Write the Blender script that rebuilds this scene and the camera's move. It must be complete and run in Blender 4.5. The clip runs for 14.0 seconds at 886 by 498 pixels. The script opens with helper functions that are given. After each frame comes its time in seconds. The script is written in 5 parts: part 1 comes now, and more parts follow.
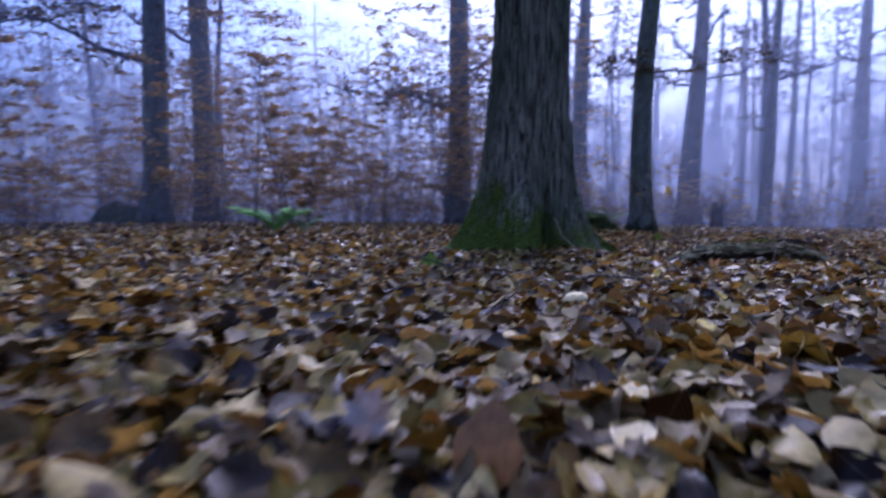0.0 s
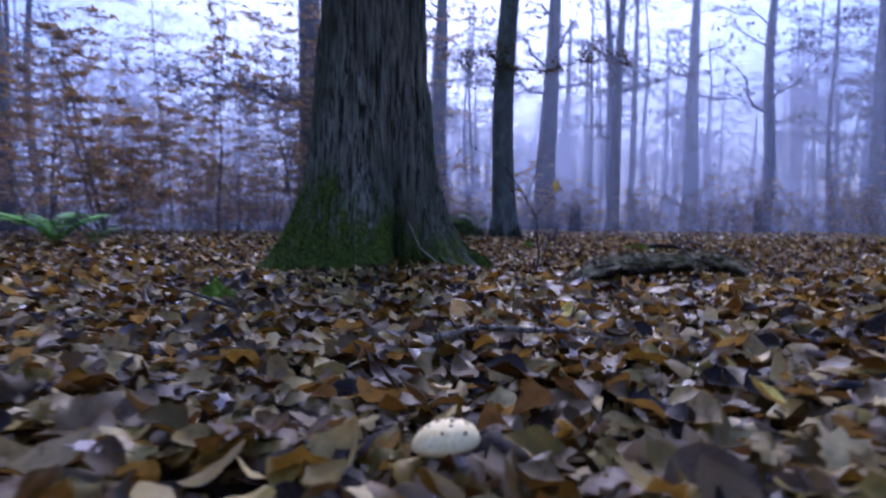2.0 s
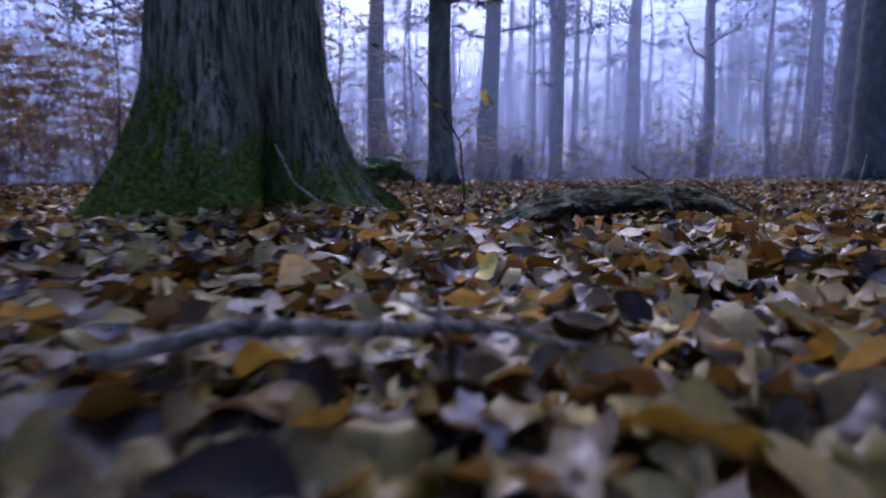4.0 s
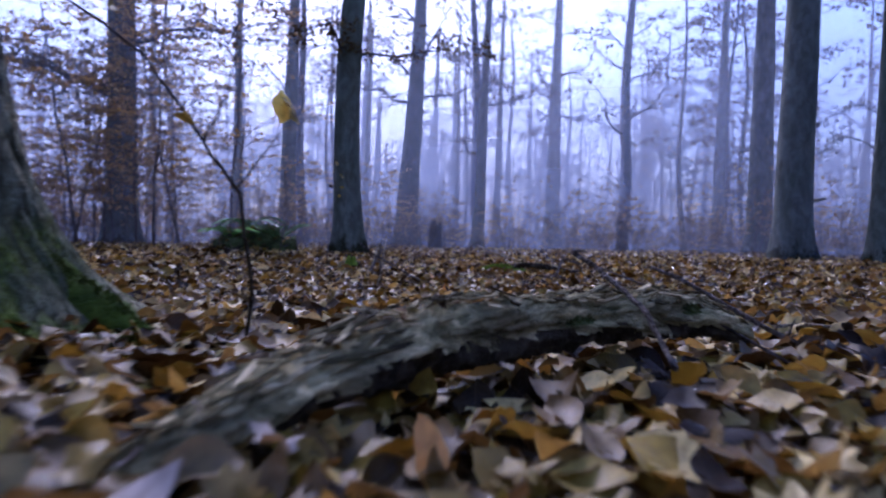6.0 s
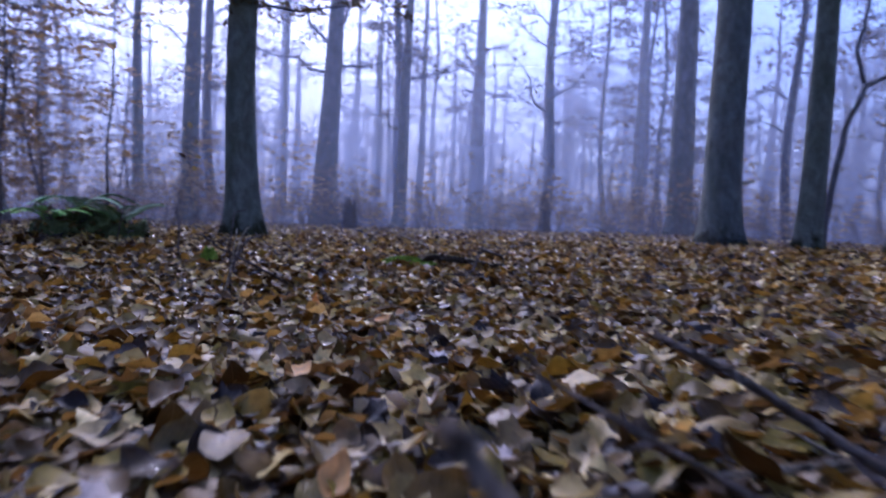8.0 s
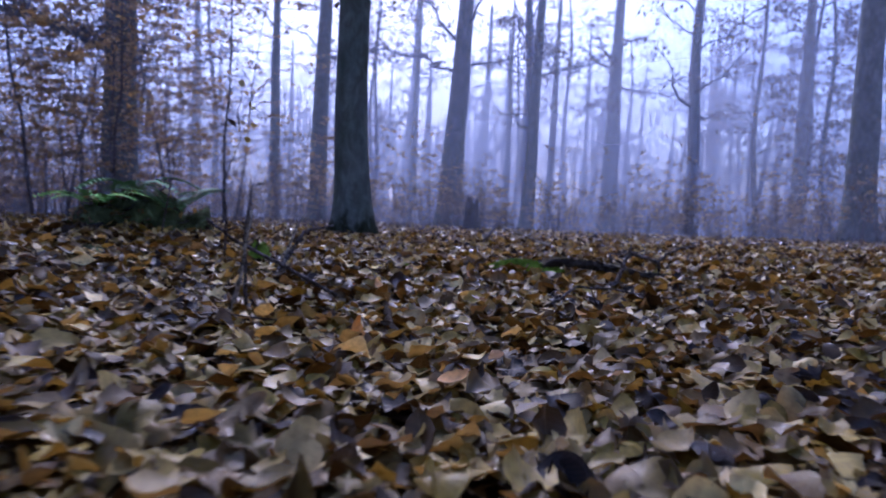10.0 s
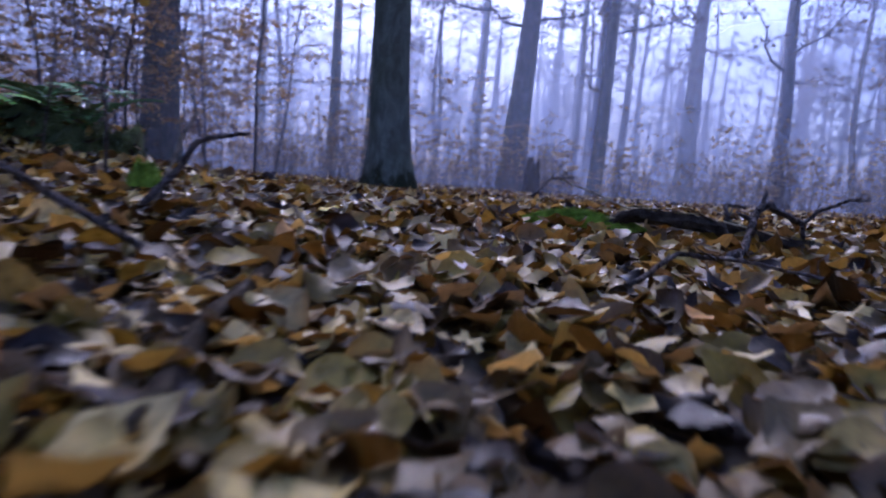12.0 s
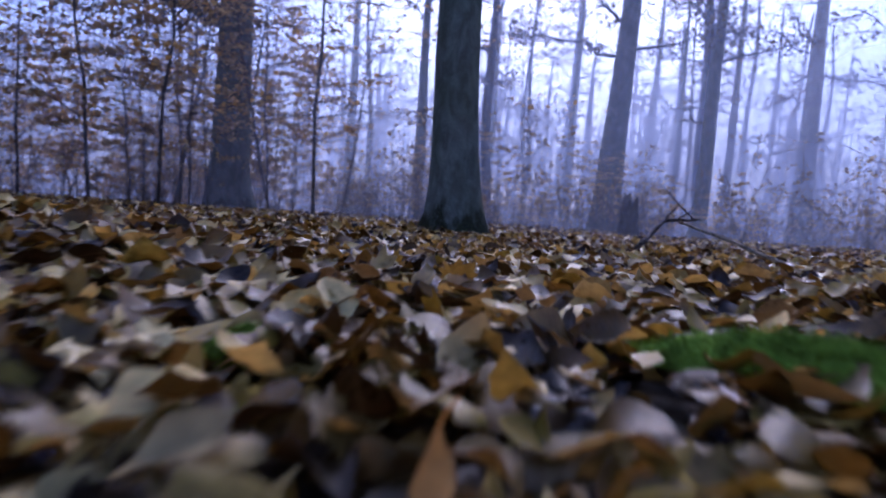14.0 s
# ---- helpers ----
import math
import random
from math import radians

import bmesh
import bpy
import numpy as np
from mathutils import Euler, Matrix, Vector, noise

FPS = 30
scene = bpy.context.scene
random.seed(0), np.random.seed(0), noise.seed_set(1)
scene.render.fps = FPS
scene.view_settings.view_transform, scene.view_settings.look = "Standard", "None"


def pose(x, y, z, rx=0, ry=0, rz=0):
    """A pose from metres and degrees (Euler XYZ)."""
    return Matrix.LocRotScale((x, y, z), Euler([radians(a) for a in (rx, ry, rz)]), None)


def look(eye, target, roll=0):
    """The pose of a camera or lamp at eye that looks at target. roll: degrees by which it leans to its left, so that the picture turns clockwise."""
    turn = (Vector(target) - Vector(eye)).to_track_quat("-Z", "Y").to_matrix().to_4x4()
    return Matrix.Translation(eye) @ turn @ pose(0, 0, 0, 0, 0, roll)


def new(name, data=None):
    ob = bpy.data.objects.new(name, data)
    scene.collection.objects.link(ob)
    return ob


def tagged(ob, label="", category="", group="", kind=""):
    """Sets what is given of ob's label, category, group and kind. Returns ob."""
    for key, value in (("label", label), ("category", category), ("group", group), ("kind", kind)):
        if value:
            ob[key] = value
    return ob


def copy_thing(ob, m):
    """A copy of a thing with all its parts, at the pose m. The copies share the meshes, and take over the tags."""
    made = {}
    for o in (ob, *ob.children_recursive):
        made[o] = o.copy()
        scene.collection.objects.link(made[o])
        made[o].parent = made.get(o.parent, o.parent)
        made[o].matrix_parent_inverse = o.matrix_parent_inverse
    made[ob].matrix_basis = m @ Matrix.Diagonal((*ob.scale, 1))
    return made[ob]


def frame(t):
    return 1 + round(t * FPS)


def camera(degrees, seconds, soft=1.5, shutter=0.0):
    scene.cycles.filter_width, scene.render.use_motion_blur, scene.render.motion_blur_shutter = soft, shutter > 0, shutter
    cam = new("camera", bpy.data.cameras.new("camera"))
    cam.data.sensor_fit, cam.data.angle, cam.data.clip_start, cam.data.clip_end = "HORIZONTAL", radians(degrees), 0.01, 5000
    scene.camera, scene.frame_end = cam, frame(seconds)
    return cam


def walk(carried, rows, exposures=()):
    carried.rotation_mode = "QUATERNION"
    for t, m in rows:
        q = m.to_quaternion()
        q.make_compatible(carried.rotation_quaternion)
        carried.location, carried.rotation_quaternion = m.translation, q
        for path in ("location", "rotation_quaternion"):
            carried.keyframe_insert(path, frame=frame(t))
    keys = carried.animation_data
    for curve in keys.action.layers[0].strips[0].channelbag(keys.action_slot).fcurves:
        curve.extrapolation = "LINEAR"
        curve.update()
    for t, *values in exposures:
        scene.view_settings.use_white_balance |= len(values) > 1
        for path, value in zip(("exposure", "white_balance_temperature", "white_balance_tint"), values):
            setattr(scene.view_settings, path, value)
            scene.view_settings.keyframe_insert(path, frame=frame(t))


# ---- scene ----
cam = camera(70.0, 14.0, soft=1.9, shutter=0.6)
cam.data.dof.use_dof, cam.data.dof.focus_distance, cam.data.dof.aperture_fstop = True, 1.7, 4.1
METRES, EYE, TILT, LEAN, TURN = 8.0, 0.3, 0.0, 0.0, 0.0
ROWS = [
    (0.0, 0.0, 0.0, 0.0, 0.03, -4.05, -0.45),
    (0.5, 0.0071, 0.0469, 0.0007, -5.2, -2.06, -0.1),
    (1.0, 0.0173, 0.085, 0.0018, -8.8, -1.39, -0.37),
    (1.5, 0.0271, 0.1215, 0.0027, -9.51, -0.9, -1.76),
    (2.0, 0.0306, 0.1511, -0.004, -12.42, -3.39, -0.3),
    (4.5, 0.0962, 0.2716, -0.0182, -19.74, -7.54, -0.55),
    (5.0, 0.1185, 0.306, -0.0161, -23.01, -6.68, -1.82),
    (5.5, 0.1415, 0.3433, -0.013, -23.62, -3.49, -2.5),
    (6.0, 0.1607, 0.3767, -0.0151, -24.1, -1.73, -1.31),
    (6.5, 0.1796, 0.4078, -0.0161, -26.16, -1.16, -0.86),
    (7.0, 0.1965, 0.4301, -0.0177, -30.06, -3.75, -0.48),
    (7.5, 0.2168, 0.4525, -0.0127, -32.16, -5.37, -2.16),
    (8.0, 0.2369, 0.4791, -0.0086, -30.89, -3.6, -1.9),
    (8.5, 0.2555, 0.5119, -0.0095, -24.59, -2.2, -2.14),
    (11.0, 0.3447, 0.6582, -0.0297, -15.14, -6.34, -3.71),
    (11.5, 0.363, 0.6921, -0.0349, -10.59, -7.68, -5.56),
    (12.0, 0.3782, 0.7273, -0.0391, -13.32, -6.85, -4.11),
    (12.5, 0.3962, 0.7678, -0.0415, -14.17, -4.58, -3.9),
    (13.0, 0.4123, 0.8088, -0.0444, -11.03, -4.11, -3.66),
    (13.5, 0.4222, 0.8447, -0.041, -7.04, -4.27, -3.27),
    (14.0, 0.4333, 0.8825, -0.037, -5.07, -3.85, -3.69),
]
EXPOSURES = [(0.0, 0.78, 4390.0, 37.0), (2.0, 0.80, 4390.0, 37.0), (4.5, 0.71, 4460.0, 37.0), (6.0, 0.83, 4470.0, 37.0), (7.5, 0.89, 4470.0, 37.0), (14.0, 0.90, 4470.0, 37.0)]
walk(cam, [(t, pose(0, 0, EYE, TILT, LEAN, TURN) @ pose(METRES * x, METRES * y, METRES * z, 90 + pitch, roll, yaw)) for t, x, y, z, yaw, pitch, roll in ROWS], EXPOSURES)

# ---- sky and sun: a misty, overcast late-autumn day, brightest ahead ----
SUN_EL, SUN_AZ = 38.0, 13.0   # degrees; azimuth from +y towards +x
world = bpy.data.worlds.new("world")
scene.world = world
world.use_nodes = True
wn = world.node_tree.nodes
sky = wn.new("ShaderNodeTexSky")
sky.sky_type = "NISHITA"
sky.sun_disc = False
sky.sun_elevation = radians(SUN_EL)
sky.sun_rotation = radians(SUN_AZ)
sky.dust_density = 2.5
sky.air_density = 1.0
world.node_tree.links.new(sky.outputs[0], wn["Background"].inputs[0])
wn["Background"].inputs[1].default_value = 0.142

sun = new("sun", bpy.data.lights.new("sun", "SUN"))
sun.data.energy, sun.data.angle, sun.data.color = 2.9, radians(35), (1.0, 0.82, 0.57)
sun.matrix_basis = look((0, 0, 0), (-math.sin(radians(SUN_AZ)) * math.cos(radians(SUN_EL)), -math.cos(radians(SUN_AZ)) * math.cos(radians(SUN_EL)), -math.sin(radians(SUN_EL))))


# ---- materials ----
class Mat:
    """A node material with short ways to make and link nodes."""

    def __init__(self, name, rough=0.8, spec=0.4):
        self.m = bpy.data.materials.new(name)
        self.m.use_nodes = True
        self.t = self.m.node_tree
        self.p = self.t.nodes["Principled BSDF"]
        self.out = self.t.nodes["Material Output"]
        self.p.inputs["Roughness"].default_value = rough
        self.p.inputs["Specular IOR Level"].default_value = spec

    def node(self, kind, **values):
        n = self.t.nodes.new("ShaderNode" + kind)
        for k, v in values.items():
            n.inputs[k.replace("_", " ")].default_value = v
        return n

    def link(self, a, b):
        self.t.links.new(a, b)

    def coords(self, scale=(1, 1, 1), which="Object"):
        c = self.node("TexCoord")
        g = self.node("Mapping")
        g.inputs["Scale"].default_value = scale
        self.link(c.outputs[which], g.inputs["Vector"])
        return g.outputs[0]

    def noise(self, vec, scale, detail=4.0, rough=0.6, distort=0.0):
        n = self.node("TexNoise", Scale=scale, Detail=detail, Roughness=rough, Distortion=distort)
        if vec:
            self.link(vec, n.inputs["Vector"])
        return n.outputs[0]

    def ramp(self, fac, stops, mode="LINEAR"):
        r = self.node("ValToRGB")
        e = r.color_ramp.elements
        r.color_ramp.interpolation = mode
        while len(e) < len(stops):
            e.new(0.5)
        for el, (p, c) in zip(e, stops):
            el.position = p
            el.color = (*c, 1) if len(c) == 3 else c
        self.link(fac, r.inputs[0])
        return r.outputs[0]

    def mix(self, fac, a, b, blend="MIX"):
        n = self.node("Mix")
        n.data_type, n.blend_type = "RGBA", blend
        for sock, v in ((n.inputs[0], fac), (n.inputs[6], a), (n.inputs[7], b)):
            if isinstance(v, bpy.types.NodeSocket):
                self.link(v, sock)
            elif isinstance(v, (int, float)):
                sock.default_value = v
            else:
                sock.default_value = (*v, 1)
        return n.outputs[2]

    def math(self, op, a, b=0.0, clamp=False):
        n = self.node("Math")
        n.operation, n.use_clamp = op, clamp
        for sock, v in ((n.inputs[0], a), (n.inputs[1], b)):
            if isinstance(v, bpy.types.NodeSocket):
                self.link(v, sock)
            else:
                sock.default_value = v
        return n.outputs[0]

    def bump(self, height, strength=0.5, distance=0.01):
        b = self.node("Bump", Strength=strength, Distance=distance)
        self.link(height, b.inputs["Height"])
        self.link(b.outputs[0], self.p.inputs["Normal"])
        return b.outputs[0]

    def colour(self, c):
        self.link(c, self.p.inputs["Base Color"])


def grey(v):
    return (v, v, v)


def leaf_material(name, source, stops, rough=0.36, thin=0.28, veins=True):
    """Dead leaf: colour by leaf, blotches, midrib and side veins, a little light through it."""
    m = Mat(name, rough, 0.2)
    if source == "island":
        rnd = m.node("NewGeometry").outputs["Random Per Island"]
    else:
        rnd = m.node("ObjectInfo").outputs["Random"]
    base = m.ramp(rnd, stops)
    blot = m.noise(m.coords((1, 1, 1), "Object"), 55.0, 3.0)
    col = m.mix(0.75, base, m.ramp(blot, [(0.3, grey(0.45)), (0.55, grey(0.95)), (0.75, grey(1.3))]), "MULTIPLY")
    if veins:
        uv = m.node("UVMap")
        sep = m.node("SeparateXYZ")
        m.link(uv.outputs[0], sep.inputs[0])
        ax = m.math("ABSOLUTE", m.math("SUBTRACT", sep.outputs[0], 0.5))
        rib = m.math("LESS_THAN", ax, 0.012)
        wave = m.math("SINE", m.math("MULTIPLY", m.math("SUBTRACT", sep.outputs[1], m.math("MULTIPLY", ax, 0.9)), 62.0))
        side = m.math("GREATER_THAN", wave, 0.9)
        lines = m.math("MAXIMUM", rib, m.math("MULTIPLY", side, 0.55))
        col = m.mix(m.math("MULTIPLY", lines, 0.12), col, (0.30, 0.20, 0.10))
        m.bump(m.math("ADD", m.math("MULTIPLY", wave, 0.05), blot), 0.3, 0.004)
    m.colour(col)
    m.link(m.ramp(blot, [(0.3, grey(rough - 0.12)), (0.7, grey(rough + 0.22))]), m.p.inputs["Roughness"])
    tr = m.node("BsdfTranslucent")
    m.link(m.mix(1.0, col, (1.0, 0.72, 0.35), "MULTIPLY"), tr.inputs[0])
    mx = m.node("MixShader")
    mx.inputs[0].default_value = thin
    m.link(m.p.outputs[0], mx.inputs[1])
    m.link(tr.outputs[0], mx.inputs[2])
    m.link(mx.outputs[0], m.out.inputs[0])
    return m.m


LITTER = [(0.0, (0.009, 0.005, 0.002)), (0.14, (0.030, 0.017, 0.004)), (0.25, (0.084, 0.048, 0.007)), (0.34, (0.165, 0.099, 0.015)), (0.42, (0.125, 0.085, 0.036)), (0.48, (0.235, 0.168, 0.070)),
          (0.55, (0.092, 0.061, 0.008)), (0.64, (0.235, 0.168, 0.015)), (0.72, (0.24, 0.168, 0.042)), (0.80, (0.34, 0.242, 0.030)), (0.87, (0.325, 0.238, 0.085)), (0.94, (0.50, 0.37, 0.095)), (1.0, (0.70, 0.545, 0.20))]
M_LITTER = leaf_material("leaf_litter", "island", LITTER)
M_LEAF = leaf_material("fallen_leaf", "object", LITTER)
M_DRY = leaf_material("dry_beech_leaf", "island", [(0.0, (0.22, 0.158, 0.075)), (0.4, (0.37, 0.28, 0.13)), (0.75, (0.46, 0.365, 0.18)), (1.0, (0.51, 0.43, 0.22))], 0.6, 0.5, False)
M_WITHERED = leaf_material("withered_leaf", "island", [(0.0, (0.15, 0.115, 0.06)), (0.5, (0.25, 0.195, 0.10)), (1.0, (0.34, 0.275, 0.14))], 0.6, 0.4, False)
M_CROWN = leaf_material("crown_leaf", "island", [(0.0, (0.05, 0.04, 0.02)), (0.5, (0.12, 0.09, 0.04)), (1.0, (0.16, 0.14, 0.05))], 0.6, 0.3, False)
M_YELLOW = leaf_material("yellow_leaf", "object", [(0.0, (0.70, 0.52, 0.05)), (1.0, (0.80, 0.62, 0.10))], 0.5, 0.25)
M_ORANGE = leaf_material("orange_leaf", "object", [(0.0, (0.55, 0.27, 0.05)), (1.0, (0.66, 0.38, 0.12))], 0.5, 0.25)
M_BROWN = leaf_material("brown_leaf", "object", [(0.0, (0.20, 0.115, 0.045)), (1.0, (0.27, 0.165, 0.065))], 0.5, 0.25)
M_PALE = leaf_material("pale_leaf", "object", [(0.0, (0.40, 0.32, 0.24)), (1.0, (0.60, 0.50, 0.40))], 0.5, 0.2)
M_OLIVE = leaf_material("olive_leaf", "object", [(0.0, (0.20, 0.17, 0.03)), (1.0, (0.34, 0.27, 0.06))], 0.5, 0.3)


MOSS = [(0.3, (0.026, 0.038, 0.004)), (0.5, (0.082, 0.112, 0.010)), (0.75, (0.18, 0.235, 0.022))]
DAMP = [(0.3, (0.010, 0.010, 0.006)), (0.5, (0.026, 0.028, 0.012)), (0.75, (0.06, 0.065, 0.022))]


def bark_material(name, dark, light, moss_height=0.0, furrow=9.0, stretch=0.12, algae=0.5, rough=0.9, moss=MOSS, side=0.0):
    """Bark: upright furrows, lichen grey, green algae; moss in patches up to a height over the base."""
    m = Mat(name, rough, 0.12)
    v = m.coords((1, 1, stretch))
    fur = m.noise(v, furrow * 4, 5.0, 0.65, 0.6)
    big = m.noise(m.coords((1, 1, 0.5)), 3.0, 4.0)
    col = m.ramp(fur, [(0.40, dark), (0.56, light), (0.75, tuple(min(1, c * 1.35) for c in light))])
    col = m.mix(m.math("MULTIPLY", m.ramp(big, [(0.42, grey(0)), (0.66, grey(1))]), algae), col, (0.065, 0.082, 0.038))
    fine = m.noise(m.coords(), 90.0, 3.0)
    col = m.mix(0.5, col, m.ramp(fine, [(0.3, grey(0.55)), (0.7, grey(1.2))]), "MULTIPLY")
    if moss_height:
        sep = m.node("SeparateXYZ")
        m.link(m.coords(), sep.inputs[0])
        h = m.math("SUBTRACT", 1.0, m.math("DIVIDE", sep.outputs[2], moss_height), False)
        patch = m.noise(m.coords((1, 1, 0.45)), 7.0, 5.0, 0.7)
        patch = m.math("SUBTRACT", patch, m.math("MULTIPLY", sep.outputs[0], side))
        fac = m.ramp(m.math("ADD", m.math("MULTIPLY", h, 0.45), patch), [(0.69, grey(0)), (0.83, grey(1))])
        mcol = m.ramp(m.noise(m.coords(), 60.0, 4.0), moss)
        col = m.mix(fac, col, mcol)
    m.colour(col)
    m.bump(m.math("ADD", fur, m.math("MULTIPLY", fine, 0.35)), 1.0, 0.04)
    return m.m


M_OAK = bark_material("furrowed_bark", (0.030, 0.027, 0.015), (0.32, 0.30, 0.18), 0.60, 13.0, 0.07, 0.8, side=0.35)
M_BEECH = bark_material("smooth_bark", (0.115, 0.118, 0.082), (0.175, 0.178, 0.128), 0.42, 2.5, 0.5, 0.5, moss=DAMP)
M_GREYBARK = bark_material("grey_bark", (0.04, 0.04, 0.042), (0.10, 0.10, 0.102), 0.0, 4.0, 0.2, 0.25)


def rotten_material():
    """Rotten wood: black crumbled bark, pale bare patches, a film of green."""
    m = Mat("rotten_wood", 0.9, 0.08)
    v = m.coords((0.3, 1, 1))
    n1, n2, n3 = m.noise(v, 26.0, 6.0, 0.75, 1.6), m.noise(v, 95.0, 5.0, 0.7), m.noise(m.coords(), 9.0, 4.0)
    col = m.ramp(n1, [(0.32, (0.06, 0.048, 0.022)), (0.42, (0.28, 0.23, 0.095)), (0.51, (0.56, 0.46, 0.21)), (0.62, (0.80, 0.67, 0.34))])
    col = m.mix(0.7, col, m.ramp(n2, [(0.35, grey(0.35)), (0.65, grey(1.3))]), "MULTIPLY")
    col = m.mix(m.ramp(n3, [(0.46, grey(0)), (0.66, grey(0.6))]), col, (0.20, 0.20, 0.085))
    wet = m.noise(m.coords((0.8, 1, 1)), 7.0, 3.0, 0.5)
    col = m.mix(1.0, col, m.ramp(wet, [(0.38, grey(0.5)), (0.52, grey(1.1))]), "MULTIPLY")
    m.colour(col)
    m.bump(m.math("ADD", n1, m.math("MULTIPLY", n2, 0.5)), 1.0, 0.02)
    return m.m


M_DEADWOOD = rotten_material()
M_TWIG = bark_material("twig_bark", (0.045, 0.035, 0.028), (0.15, 0.12, 0.095), 0.0, 12.0, 1.0, 0.15)
M_STICK = bark_material("stick_bark", (0.11, 0.088, 0.055), (0.48, 0.39, 0.25), 0.0, 14.0, 1.0, 0.1)


def plain(name, dark, light, scale, rough=0.85, bump=0.6, dist=0.01, spec=0.3):
    m = Mat(name, rough, spec)
    n1 = m.noise(m.coords(), scale, 5.0, 0.65)
    n2 = m.noise(m.coords(), scale * 7, 3.0)
    col = m.mix(0.5, m.ramp(n1, [(0.3, dark), (0.7, light)]), m.ramp(n2, [(0.3, grey(0.6)), (0.7, grey(1.25))]), "MULTIPLY")
    m.colour(col)
    m.bump(m.math("ADD", n1, n2), bump, dist)
    return m.m


def flake_material():
    """Plates of bark and splinters: each its own tone from black bark to pale wood."""
    m = Mat("bark_flake", 0.9, 0.08)
    base = m.ramp(m.node("ObjectInfo").outputs["Random"], [(0.0, (0.04, 0.031, 0.016)), (0.35, (0.12, 0.10, 0.042)), (0.65, (0.27, 0.22, 0.095)), (0.88, (0.46, 0.37, 0.18)), (1.0, (0.66, 0.54, 0.29))])
    n = m.noise(m.coords(), 70.0, 5.0, 0.7)
    m.colour(m.mix(0.8, base, m.ramp(n, [(0.3, grey(0.4)), (0.7, grey(1.3))]), "MULTIPLY"))
    m.bump(n, 0.8, 0.01)
    return m.m


M_FLAKE = flake_material()
M_BLACKWOOD = plain("black_wood", (0.012, 0.009, 0.006), (0.11, 0.085, 0.055), 30.0, 0.85, 1.0, 0.012, 0.1)
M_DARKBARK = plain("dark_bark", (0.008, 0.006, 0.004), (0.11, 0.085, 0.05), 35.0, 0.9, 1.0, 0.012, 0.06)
M_MOSS = plain("moss", (0.09, 0.15, 0.008), (0.30, 0.44, 0.03), 30.0, 0.9, 0.9, 0.01, 0.15)
M_DARKMOSS = plain("dark_moss", (0.034, 0.036, 0.014), (0.135, 0.165, 0.045), 14.0, 0.9, 0.9, 0.02, 0.15)
M_ROOT = plain("root_moss", (0.022, 0.032, 0.004), (0.11, 0.155, 0.014), 26.0, 0.9, 0.9, 0.01, 0.12)
M_FERN = plain("fern_green", (0.13, 0.34, 0.03), (0.30, 0.56, 0.08), 12.0, 0.7, 0.2, 0.01, 0.12)
M_PALEFERN = plain("pale_fern_green", (0.11, 0.21, 0.07), (0.20, 0.34, 0.12), 12.0, 0.75, 0.2, 0.01, 0.1)
M_CAP = plain("mushroom_cream", (0.92, 0.66, 0.22), (0.98, 0.81, 0.36), 30.0, 0.55, 0.25, 0.003)
M_SPOT = plain("mushroom_scale", (0.10, 0.055, 0.02), (0.22, 0.13, 0.06), 60.0, 0.8, 0.3, 0.002)
M_STEM = plain("mushroom_stem", (0.58, 0.48, 0.34), (0.78, 0.70, 0.56), 40.0, 0.7, 0.3, 0.003)


def soil_material():
    """Damp soil under the litter; farther off the leaves become cells of leaf colour, darker towards their edges."""
    m = Mat("litter_ground", 0.75, 0.35)
    v = m.coords()
    warp = m.noise(v, 6.0, 3.0)
    vo = m.node("TexVoronoi", Scale=13.0, Randomness=1.0)
    m.link(v, vo.inputs["Vector"])
    sep = m.node("SeparateColor")
    m.link(vo.outputs["Color"], sep.inputs[0])
    leaf = m.ramp(sep.outputs[0], LITTER)
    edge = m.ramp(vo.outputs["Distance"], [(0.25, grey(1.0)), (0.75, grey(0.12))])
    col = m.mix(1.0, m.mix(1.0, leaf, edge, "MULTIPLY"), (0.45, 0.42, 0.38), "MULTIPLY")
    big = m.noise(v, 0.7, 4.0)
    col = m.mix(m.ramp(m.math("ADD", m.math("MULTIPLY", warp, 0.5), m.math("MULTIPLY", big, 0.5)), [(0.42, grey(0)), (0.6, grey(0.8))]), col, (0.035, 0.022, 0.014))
    m.colour(col)
    m.bump(m.math("SUBTRACT", 1.0, vo.outputs["Distance"]), 0.8, 0.03)
    return m.m


M_SOIL = soil_material()


